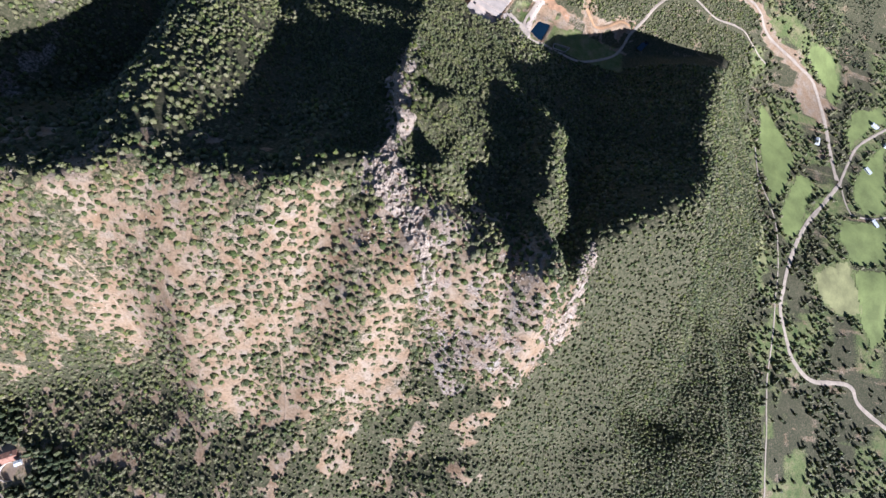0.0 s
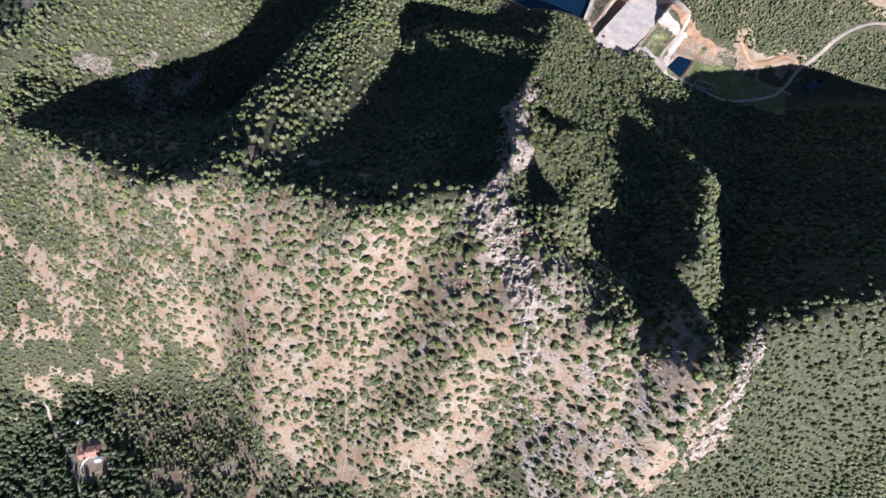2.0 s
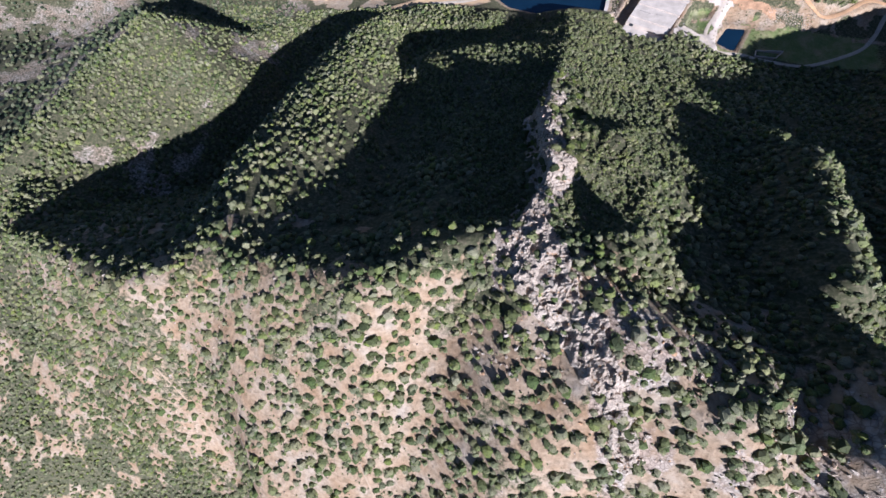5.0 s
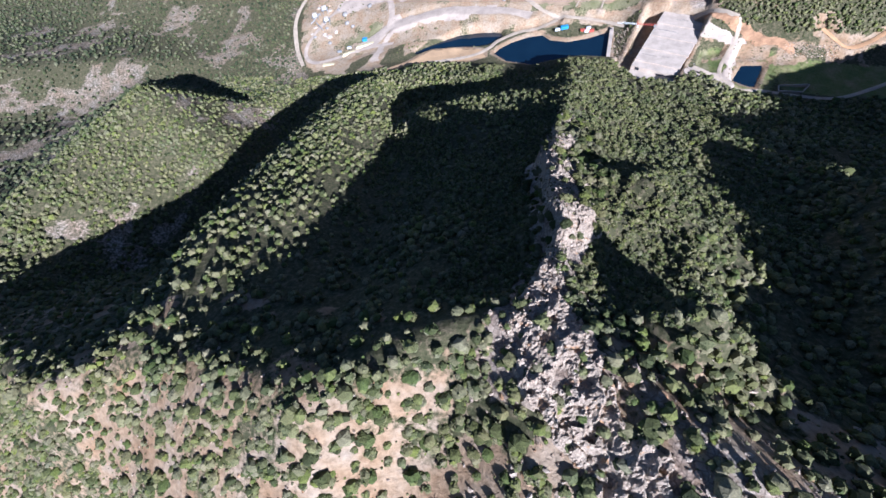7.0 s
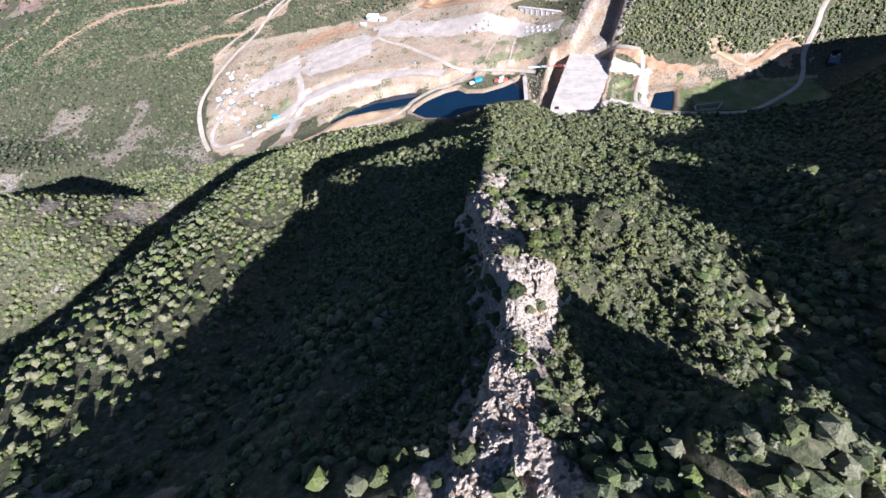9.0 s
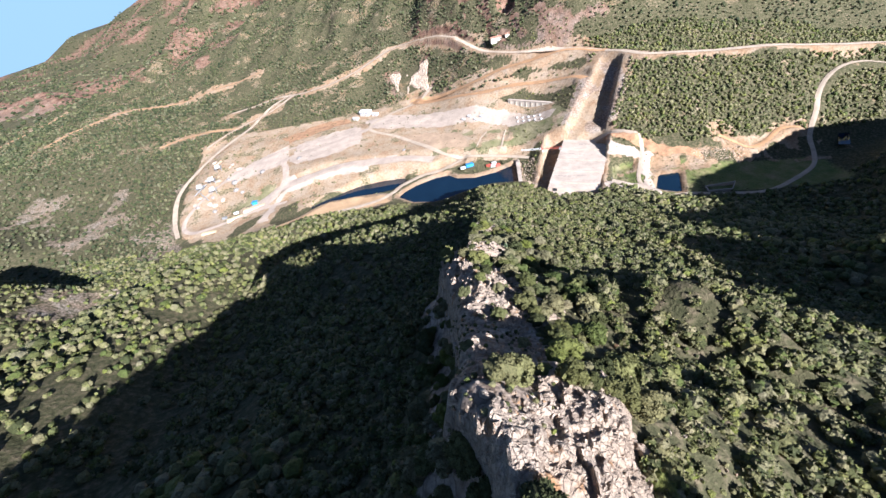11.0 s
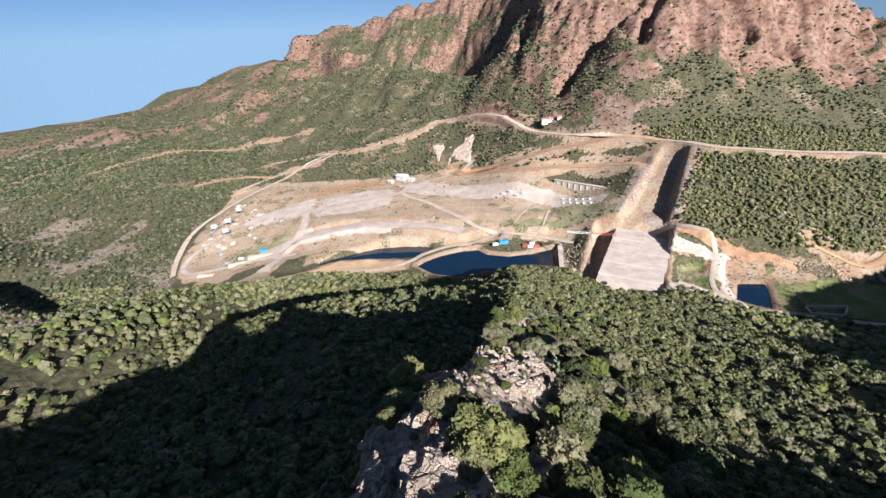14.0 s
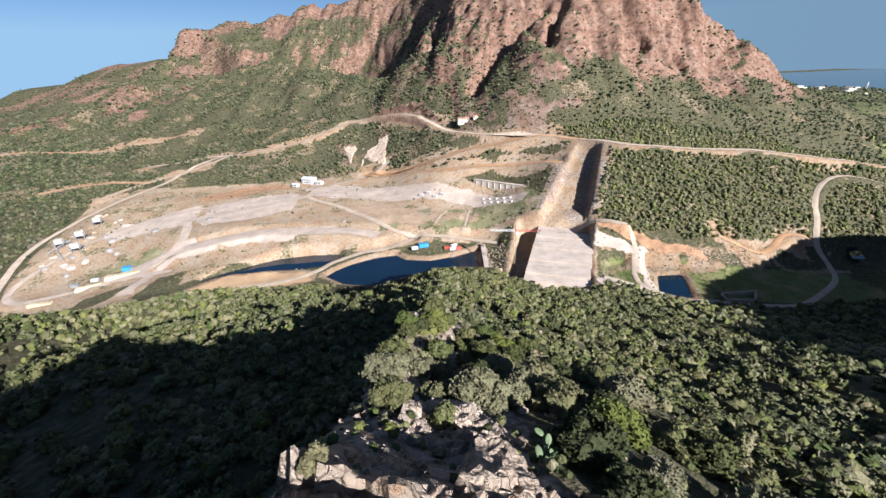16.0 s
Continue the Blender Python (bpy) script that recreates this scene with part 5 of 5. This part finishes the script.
ROCK_MESHES = [mesh_of("boulder", *rock_proto(ICO3, 16, 50 + s), ROCK) for s in range(10)]
n = 0
for k in range(900):
    y0 = rng.uniform(-135, 66) if k % 4 else rng.uniform(-135, -105)
    w0 = rng.choice([rng.uniform(-2.5, 2.0), rng.uniform(-12, 1)])
    x0 = float(spine_side(np.array([0.0]), np.array([y0]))[0] - w0)
    if rng.uniform() > 0.4 + 0.6 * vnoise(np.array([x0]), np.array([y0]), 9, 14)[0]:
        continue
    s = 0.35 + 0.9 * rng.uniform() ** 2
    z0 = float(footing(np.array([x0]), np.array([y0]))[0]) + 0.05 * s
    ob = tagged(new("boulder", ROCK_MESHES[n % 10]), "pale weathered boulder on the ridge crest", "rock", "boulders on the ridge")
    ob.matrix_world = Matrix.Translation((x0, y0, z0)) @ Euler((rng.uniform(-0.5, 0.5), rng.uniform(-0.5, 0.5), rng.uniform(0, 6.3))).to_matrix().to_4x4() @ Matrix.Diagonal((s, s * rng.uniform(0.6, 1.5), s * rng.uniform(0.6, 1.3), 1))
    n += 1
    if n >= 290:
        break


def strew(name, x, y, size, label, protos=ROCKS):
    z = surface(x, y)
    vs, fs, at = [], [], 0
    pick, turn, flat = rng.randint(0, len(protos), len(x)), rng.uniform(0, 6.3, len(x)), rng.uniform(0.6, 1.1, len(x))
    for k, (v, f) in enumerate(protos):
        m = pick == k
        c, s = np.cos(turn[m])[:, None], np.sin(turn[m])[:, None]
        q = np.stack([(v[:, 0] * c - v[:, 1] * s) * size[m][:, None] + x[m][:, None], (v[:, 0] * s + v[:, 1] * c) * size[m][:, None] + y[m][:, None],
                      v[:, 2] * (size * flat)[m][:, None] + z[m][:, None] + 0.1], -1)
        vs.append(q.reshape(-1, 3))
        fs.append((f[None] + (np.arange(m.sum()) * len(v))[:, None, None] + at).reshape(-1, 3))
        at += m.sum() * len(v)
    return tagged(new(name, mesh_of(name, np.vstack(vs), np.vstack(fs), RUBBLE)), label, "rocks", kind="stuff")


SMALL = [rock_proto(ICO1, 4, 80 + s) for s in range(8)]
x, y = sow(-22, 34, -124, 75, 1.6)
w = spine_side(x, y)
ok = (w > -26) & (w < 5) & (rng.uniform(0, 1, len(x)) < np.where(w > -14, 0.75, 0.35))
strew("ridge_rubble", x[ok], y[ok], 0.25 + 0.6 * rng.uniform(0, 1, ok.sum()) ** 2, "broken pinkish rock along the ridge crest")
x, y = sow(-40, 210, -265, -105, 2.8)
e = np.maximum(step(-25, 15, edge(SCREE, x, y)), step(-25, -12, x) * (1 - step(18, 30, x)) * step(-200, -150, y))
ok = rng.uniform(0, 1, len(x)) < 0.8 * e * step(0.42, 0.56, fbm(x, y, 12, 3, 60))
strew("scree", x[ok], y[ok], rng.uniform(0.5, 1.9, ok.sum()), "pink scree and broken crags near the summit", SMALL)
x, y = sow(-340, 60, -330, -140, 5)
ok = (rng.uniform(0, 1, len(x)) < 0.35) & (fbm(x, y, 25, 3, 97) > 0.5)
strew("slope_stones", x[ok], y[ok], rng.uniform(0.4, 1.3, ok.sum()), "stones lying on the bare slope", SMALL)


# ---- the dam and the works ----
def local(s, c, along_=(0.34, 0.94), at=(58, 246)):
    """A place s metres along the dam block and c metres across it."""
    return (at[0] + s * along_[0] + c * along_[1], at[1] + s * along_[1] - c * along_[0])


def block(s0, s1, c0, c1, lo, hi):
    return prism([local(s0, c0), local(s0, c1), local(s1, c1), local(s1, c0)], lo, hi, 0.3)


dam = thing("dam", (0, 0, 0), "unfinished pale roller-compacted concrete dam block in stepped pours", "dam")
for s0, s1, c1, top in ((-26, 0, 46, 8.0), (0, 9, 48, 12.0), (9, 30, 47, 13.2), (30, 52, 48, 14.2), (52, 74, 49, 15.0), (74, 97, 50, 16.0)):
    part("pour", block(s0, s1, 0, c1, -4, top), CONCRETE, dam, "level concrete pour")
for s in (9.3, 30.3, 52.3, 74.3):
    bm = bmesh.new()
    for k in range(6):
        p = local(s, 5 + k * 7.6)
        box(rng.uniform(2.5, 5.2), 0.3, 0.3, (p[0], p[1], 12.0 + s * 0.045), 0.05, math.atan2(-0.34, 0.94), bm)
    part("formwork", bm, CONCRETE_DARK, dam, "row of concrete formwork panels")
for k in range(9):
    p = local(-4 + k * 3.0, 51)
    part("buttress", box(2.2, 1.6, 7.5 + k * 0.3, (p[0], p[1], 0.5), 0.1, math.atan2(-0.34, 0.94)), CONCRETE_DARK, dam, "concrete stub wall")
for s, c0, c1 in ((22, 4, 30), (41, 12, 44), (63, 3, 26), (86, 20, 46)):
    for k in range(7):
        p = local(s + rng.uniform(-1.5, 1.5), c0 + (c1 - c0) * k / 6.0)
        bm = box(rng.uniform(2.5, 4.5), rng.uniform(0.3, 0.9), 0.3, (p[0], p[1], 11.9 + s * 0.047), 0.04, math.atan2(-0.34, 0.94) + rng.uniform(-0.1, 0.1))
        part("joint", bm, CONCRETE_DARK, dam, "broken grey edge of a concrete pour")
for k in range(5):
    p = local(10 + k * 4.0, 55 + 1.5 * (k % 2))
    part("stub_wall", box(3.2, 0.9, 4.5 + 0.7 * (k % 3), (p[0], p[1], 5.0), 0.08, math.atan2(-0.34, 0.94)), CONCRETE_DARK, dam, "concrete stub wall")
# no hole is cut: a near-black panel paints the gallery's inner shade
p = local(2, 6)
part("gallery_mouth", box(4, 0.6, 3, (p[0], p[1] - 2.2, 8.2), 0.1, math.atan2(-0.34, 0.94)), DARK, dam, "dark panel standing for the shade inside a gallery opening")

wall = thing("cofferdam", (0, 0, 0), "pale concrete cofferdam wall holding back the reservoir", "wall")
part("wall", prism([(33, 262), (36.5, 262), (39, 327), (35.5, 327)], -5, 3.4, 0.3), CONCRETE, wall)
part("capping", prism([(32.7, 262), (36.8, 262), (39.3, 327), (35.2, 327)], 3.4, 3.9), CONCRETE, wall, "concrete capping beam")
x, y = sow(40, 55, 262, 322, 2.3)
strew("riprap", x, y, rng.uniform(0.5, 1.3, len(x)), "rubble fill behind the cofferdam", SMALL)


def crane(at, high, reach, back):
    c = thing("tower_crane", at, "slender pale tower crane with a red counter-jib at the dam", "crane", turn=-0.15)
    part("base", box(5, 5, 1.2, (0, 0, 0), 0.1), CONCRETE_DARK, c)
    bm = bmesh.new()
    for i in (-0.8, 0.8):
        for j in (-0.8, 0.8):
            bar((i, j, 1), (i, j, high), 0.16, bm, 4)
    for k in range(int(high / 2)):
        z, s = 1 + 2 * k, 1 if k % 2 else -1
        for i in (-0.8, 0.8):
            bar((i, -0.8 * s, z), (i, 0.8 * s, z + 2), 0.09, bm, 4)
            bar((-0.8 * s, i, z), (0.8 * s, i, z + 2), 0.09, bm, 4)
    part("mast", bm, WOOD, c, "lattice mast")
    for name_, a, b, m in (("jib", 0, -reach, WHITE), ("counter_jib", 0, back, RED)):
        bm = bmesh.new()
        for j, z in ((-0.6, 0), (0.6, 0), (0, 1.3)):
            bar((a, j, high + z), (b, j, high + z), 0.14, bm, 4)
        n = int(abs(b - a) / 2)
        for k in range(n):
            x0, x1 = a + (b - a) * k / n, a + (b - a) * (k + 1) / n
            bar((x0, -0.6, high), (x1, 0, high + 1.3), 0.08, bm, 4)
            bar((x0, 0.6, high), (x1, 0, high + 1.3), 0.08, bm, 4)
        part(name_, bm, m, c)
    part("cab", box(1.6, 1.6, 2.2, (1.4, -1.2, high - 2.4), 0.1), WHITE, c)
    part("counterweight", box(2.5, 1.6, 2.6, (back - 2, 0, high - 1.6), 0.1), CONCRETE_DARK, c)
    part("apex", bar((0, 0, high), (0, 0, high + 5), 0.3), RED, c)


crane((58, 282, 1), 34, 20, 20)


def container(at, sx, sy, sz, material, label, turn=0.0):
    c = thing("container", at, label, "container", "site containers", turn)
    bm = box(sx, sy, sz, (0, 0, 0.15), 0.08)
    n = int(sx / 0.6)
    for k in range(n):
        for s in (-1, 1):
            box(0.22, 0.08, sz * 0.85, (-sx / 2 + (k + 0.5) * sx / n, s * (sy / 2 + 0.02), 0.15 + sz * 0.07), 0, 0, bm)
    part("shell", bm, material, c)
    part("door", box(0.06, sy * 0.8, sz * 0.85, (sx / 2 + 0.02, 0, 0.2), 0.02), STEEL, c)
    return c


def ground_at(x, y, dz=0.0):
    return (x, y, float(surface(x, y)) + dz)


container(ground_at(-18, 325), 9, 4.5, 3.4, BLUE, "bright blue sheet-metal site shed by the lake", 0.3)
container(ground_at(-26, 323), 6, 2.6, 2.6, WHITE, "white site container beside the blue shed", 0.3)
for k, (x0, y0) in enumerate([(4, 322), (9, 321), (14, 322), (10, 326)]):
    container(ground_at(x0, y0), 6, 2.5, 2.6, RED if k % 2 == 0 else WHITE, "rust-red site container by the lake" if k % 2 == 0 else "white site container by the lake", 0.2 * k)
for k in range(4):
    container(ground_at(-22 + k * 8, 422 - k * 3.2 + (k % 2) * 6), 5, 2.5, 2.5, WHITE, "white site cabin in the gravel yard", -0.6)
for k in range(10):
    x0, y0 = 46 + (k % 5) * 6.5, 402 - (k % 5) * 4.4 - (k // 5) * 8
    container(ground_at(x0, y0), 2.8, 1.6, 1.2, WHITE, "white precast block stored below the retaining wall", 0.9)
container(ground_at(-290, 318), 7, 5, 3.5, BLUE, "blue corrugated shed at the quarry plant", 0.2)
container(ground_at(-312, 306), 6, 2.6, 2.6, WHITE, "white cabin at the quarry plant", 0.2)
container(ground_at(-326, 300), 6, 2.6, 2.6, STEEL, "grey steel cabin at the quarry plant", 0.2)

ret = thing("retaining_wall", (0, 0, 0), "cream concrete retaining wall behind the yard", "wall")
z0 = float(surface(66, 410)) - 4
part("face", prism([(38, 431), (40, 433.5), (95, 395.5), (93, 393)], z0, z0 + 11, 0.1), PLASTER, ret)
part("capping", prism([(37.5, 431), (40, 434), (95.5, 395.5), (93, 392.5)], z0 + 11, z0 + 11.5), CONCRETE, ret)
for k in range(9):
    u = (k + 0.5) / 9
    part("pier", box(0.8, 0.6, 10.6, (38.3 + 54.5 * u, 430.6 - 37.8 * u, z0), 0.05, -0.6), PLASTER, ret)


def house(at, sx, sy, floors, label, turn=0.0, roof_material=None, walls=None):
    h = thing("house", at, label, "house", turn=turn)
    tall = 3.0 * floors
    part("wall", box(sx, sy, tall + 1.5, (0, 0, -1.5), 0.03), walls or PLASTER, h)
    bm = bmesh.new()
    o = 0.5
    ridge_z = tall + sy * 0.2
    low = [bm.verts.new((i * (sx / 2 + o), j * (sy / 2 + o), tall)) for i, j in ((-1, -1), (1, -1), (1, 1), (-1, 1))]
    top = [bm.verts.new((i * (sx / 2 + o), 0, ridge_z)) for i in (-1, 1)]
    for q in ((low[0], low[1], top[1], top[0]), (low[2], low[3], top[0], top[1]), (low[1], low[2], top[1]), (low[3], low[0], top[0]), (low[3], low[2], low[1], low[0])):
        bm.faces.new(q)
    part("roof", bm, roof_material or TILE, h)
    for fl in range(floors):
        n = max(2, int(sx / 3.2))
        for k in range(n):
            wx = -sx / 2 + (k + 0.5) * sx / n
            win = part("window", box(1.2, 0.14, 1.4, (wx, -sy / 2 - 0.03, fl * 3 + 0.9), 0.02), DARK, h)
            part("sill", box(1.4, 0.3, 0.1, (wx, -sy / 2 - 0.1, fl * 3 + 0.78), 0), WHITE, win)
    part("door", box(1.1, 0.12, 2.1, (sx * 0.12, -sy / 2 - 0.04, 0), 0.02), WOOD, h)
    part("chimney", box(0.7, 0.7, 1.6, (sx * 0.25, sy * 0.15, ridge_z - 0.9), 0.03), PLASTER, h)
    return h


house(ground_at(34, 540), 15, 8, 2, "cream two-storey house above the valley road", 0.15)
house(ground_at(50, 536), 6, 5, 1, "small rendered outbuilding beside the house", 0.15)
house(ground_at(-176, 514), 16, 11, 2, "white works building beside the haul road", -0.4, WHITE, WHITE)
house(ground_at(-160, 506), 9, 6, 1, "low white hut beside the works building", -0.4, WHITE, WHITE)
house(ground_at(-190, 500), 8, 5, 1, "low white hut beside the works building", -0.4, WHITE, WHITE)
house(ground_at(-283, -412), 12, 9, 1, "farmhouse with a clay-tiled roof", 0.5)
house(ground_at(-292, -419), 9, 7, 1, "farm wing with a clay-tiled roof", 0.5)
house(ground_at(-272, -415), 5, 4, 1, "small white farm outbuilding beside the farmhouse", 0.5, WHITE, WHITE)
house(ground_at(-318, -398), 5, 4, 1, "white hut beside a bare yard", 0.3, WHITE, WHITE)
terrace = thing("garden_wall", ground_at(-279, -425), "low round stone wall of a farm terrace", "wall")
for k in range(14):
    a = 2 * math.pi * k / 14
    part("wall_segment", box(3.7, 0.5, 2.6, (8.2 * math.cos(a), 8.2 * math.sin(a), -1.4), 0.05, a + math.pi / 2), PLASTER, terrace)
gravel_pad([(-300, -425), (-304, -412), (-298, -404), (-284, -402), (-270, -408), (-268, -420), (-272, -433), (-284, -436)], DRY_EARTH, 0.3, "reddish beaten yard round the farmhouse", 1.5)
gravel_pad([(-345, -402), (-332, -396), (-314, -404), (-306, -414), (-318, -416), (-338, -410)], DRY_EARTH, 0.3, "bare levelled ground beside the farm", 1.5)
for x0, y0, l in ((760, 262, "white barn among the fields"), (870, 230, "white farmhouse beside a field"), (905, 340, "white farmhouse among dark trees"), (930, 300, "small white farm building"), (905, 90, "grey farm shed beside a field"), (860, 118, "white farm shed by the track")):
    house(ground_at(x0, y0), 14, 8, 1, l, x0 * 0.01, WHITE if "white" in l else None, WHITE)

basin = thing("concrete_basin", (0, 0, 0), "low open concrete basin beside the access road", "basin", turn=0)
zb = float(surface(208, 226))
for a, b in (((196, 230), (222, 232)), ((222, 232), (214, 221)), ((214, 221), (195, 222)), ((195, 222), (196, 230))):
    d = math.hypot(b[0] - a[0], b[1] - a[1])
    part("side", box(d, 0.8, 3.2, ((a[0] + b[0]) / 2, (a[1] + b[1]) / 2, zb - 1), 0.05, math.atan2(b[1] - a[1], b[0] - a[0])), CONCRETE, basin)
x, y = sow(204, 250, 268, 288, 1.7)
ok = (y > 271) & (y < 283)
strew("stone_bank", x[ok], y[ok], rng.uniform(0.6, 1.3, ok.sum()), "bank of piled stones under the scrub slope", SMALL)

# quarry plant: crusher frames, stockpiles and conveyors
def stockpile(x0, y0, r, h, material, label):
    v, f = ICO3
    q = v.copy()
    q[:, 2] = np.maximum(q[:, 2], -0.2)
    q = q * np.array([r, r * 0.8, h]) * (1 + 0.12 * rng.uniform(-1, 1, (len(q), 1)))
    ob = tagged(new("stockpile", mesh_of("stockpile", q, f, material, True)), label, "stockpile", "stockpiles of the works")
    ob.matrix_world = Matrix.Translation(ground_at(x0, y0, -0.3)) @ Matrix.Rotation(rng.uniform(0, 6), 4, "Z")


for x0, y0, r, h in ((-330, 352, 7, 4), (-345, 338, 6, 3.5), (-318, 345, 5, 3), (-350, 320, 6, 3), (-338, 368, 9, 4), (-300, 380, 8, 3), (-362, 345, 5, 3), (-378, 330, 5, 2.5), (-352, 378, 6, 3), (-250, 395, 8, 2.5), (-100, 372, 5, 2), (-345, 400, 8, 3)):
    stockpile(x0, y0, r * 0.6, h * 0.8, GRAVEL if x0 % 2 else CONCRETE_DARK, "heap of crushed pale gravel")


def conveyor(a, b, lift):
    c = thing("conveyor", a, "steel belt conveyor of the gravel plant", "conveyor")
    d = Vector((b[0] - a[0], b[1] - a[1], 0))
    end = (d.x, d.y, lift)
    part("belt", bar((0, 0, 1), end, 0.6, None, 4), STEEL, c)
    for u in (0.35, 0.7, 0.95):
        part("leg", bar((d.x * u, d.y * u, -1), (d.x * u, d.y * u, 1 + (lift - 1) * u), 0.2, None, 5), STEEL, c)


conveyor(ground_at(-392, 352), (-378, 366), 9)
conveyor(ground_at(-380, 384), (-368, 372), 9)
conveyor(ground_at(-366, 340), (-380, 350), 8)
for x0, y0 in ((-372, 372), (-384, 360), (-362, 352), (-376, 402)):
    c = thing("crusher", ground_at(x0, y0), "pale steel crushing plant on legs", "machine", turn=0.4)
    for i in (-2, 2):
        for j in (-1.5, 1.5):
            part("leg", bar((i, j, -0.5), (i, j, 4), 0.2, None, 5), STEEL, c)
    part("bin", prism([(-1.8, -1.4), (1.8, -1.4), (1.8, 1.4), (-1.8, 1.4)], 4, 6.5), PLASTER, c)
    part("deck", box(6, 5, 0.3, (0, 0, 3.7), 0.03), STEEL, c)
    c.scale = (1.7, 1.7, 1.5)
for k in range(18):
    x0, y0 = rng.uniform(-408, -352), rng.uniform(330, 432)
    stockpile(x0, y0, rng.uniform(2.0, 5.0), rng.uniform(0.8, 2.0), (GRAVEL, DRY_EARTH, WHITE_ROCK)[k % 3], ("heap of crushed pale gravel", "heap of reddish earth", "heap of white crushed rock")[k % 3])
# retaining strips along the terraces
for a, b in (((-300, 302), (-262, 318)), ((-345, 274), (-325, 276)), ((-318, 290), (-300, 300))):
    d = math.hypot(b[0] - a[0], b[1] - a[1])
    m = ((a[0] + b[0]) / 2, (a[1] + b[1]) / 2)
    s = thing("spoil_bank", ground_at(*m), "long pale heap of spoil on the terrace", "stockpile", "spoil banks", math.atan2(b[1] - a[1], b[0] - a[0]))
    part("heap", prism([(-d / 2, -2), (d / 2, -2), (d / 2, 2), (-d / 2, 2)], -2, 1.6, 1.4), PALE_BANK, s)
# works on the coast
for k in range(26):
    x0, y0 = 2080 + rng.uniform(-170, 130), 1450 + k * 58 + rng.uniform(-25, 25)
    s = thing("coastal_building", ground_at(x0, y0), "white industrial building on the coast", "building", "coastal works")
    part("hall", box(rng.uniform(25, 50), rng.uniform(20, 35), rng.uniform(6, 14), (0, 0, -2), 0.3), PLASTER, s)
for k in range(2):
    s = thing("chimney_stack", ground_at(2140, 1900 + k * 160), "tall white chimney stack on the coast", "chimney", "coastal works")
    part("shaft", bar((0, 0, -2), (0, 0, 52 - 16 * k), 3.2, None, 10), WHITE, s)

# prickly pear among the ridge's rocks
CACTUS = plain("prickly_pear_flesh", (0.13, 0.17, 0.075), 0.6, 0.3, 0.2, 0.02)
LICHEN = plain("orange_lichen", (0.62, 0.29, 0.03), 0.95, 0.2, 0.2, 0.02)


def prickly_pear(at, size, seed):
    """Flat oval pads growing out of one another."""
    r = np.random.RandomState(seed)
    ob = thing("prickly_pear", at, "pale green prickly pear clump growing among ridge rocks", "cactus", turn=r.uniform(0, 6))
    tips = [(Vector((0, 0, -0.2)), Vector((0, 0, 1)))]
    for k in range(30):
        base, up = tips[r.randint(len(tips))] if k > 6 else tips[0]
        d = (up + Vector(r.normal(0, 0.55, 3))).normalized()
        d.z = abs(d.z) * 0.8 + 0.2
        long_ = size * r.uniform(0.28, 0.4)
        bm = bmesh.new()
        made = bmesh.ops.create_icosphere(bm, subdivisions=2, radius=1.0)["verts"]
        m = Matrix.Translation(base + d * long_ * 0.5) @ d.to_track_quat("Z", "Y").to_matrix().to_4x4() @ Matrix.Rotation(r.uniform(0, 3.1), 4, "Z") @ Matrix.Diagonal((long_ * 0.34, long_ * 0.09, long_ * 0.56, 1))
        bmesh.ops.transform(bm, matrix=m, verts=made)
        part("pad", bm, CACTUS, ob)
        tips.append((base + d * long_, d))
    return ob


for px_, py_, size in ((5.2, 10.3, 1.7), (6.6, 11.4, 1.2)):
    prickly_pear((px_, py_, float(footing(np.array([px_]), np.array([py_]))[0])), size, int(px_ * 10))
lichen = tagged(new("boulder", mesh_of("lichen_boulder", *rock_proto(ICO3, 14, 91), LICHEN)), "small boulder covered in bright orange lichen", "rock", "boulders on the ridge")
lichen.matrix_world = Matrix.Translation((-7.9, 6.0, float(footing(np.array([-7.9]), np.array([6.0]))[0]) + 0.1)) @ Matrix.Diagonal((0.5, 0.4, 0.45, 1))
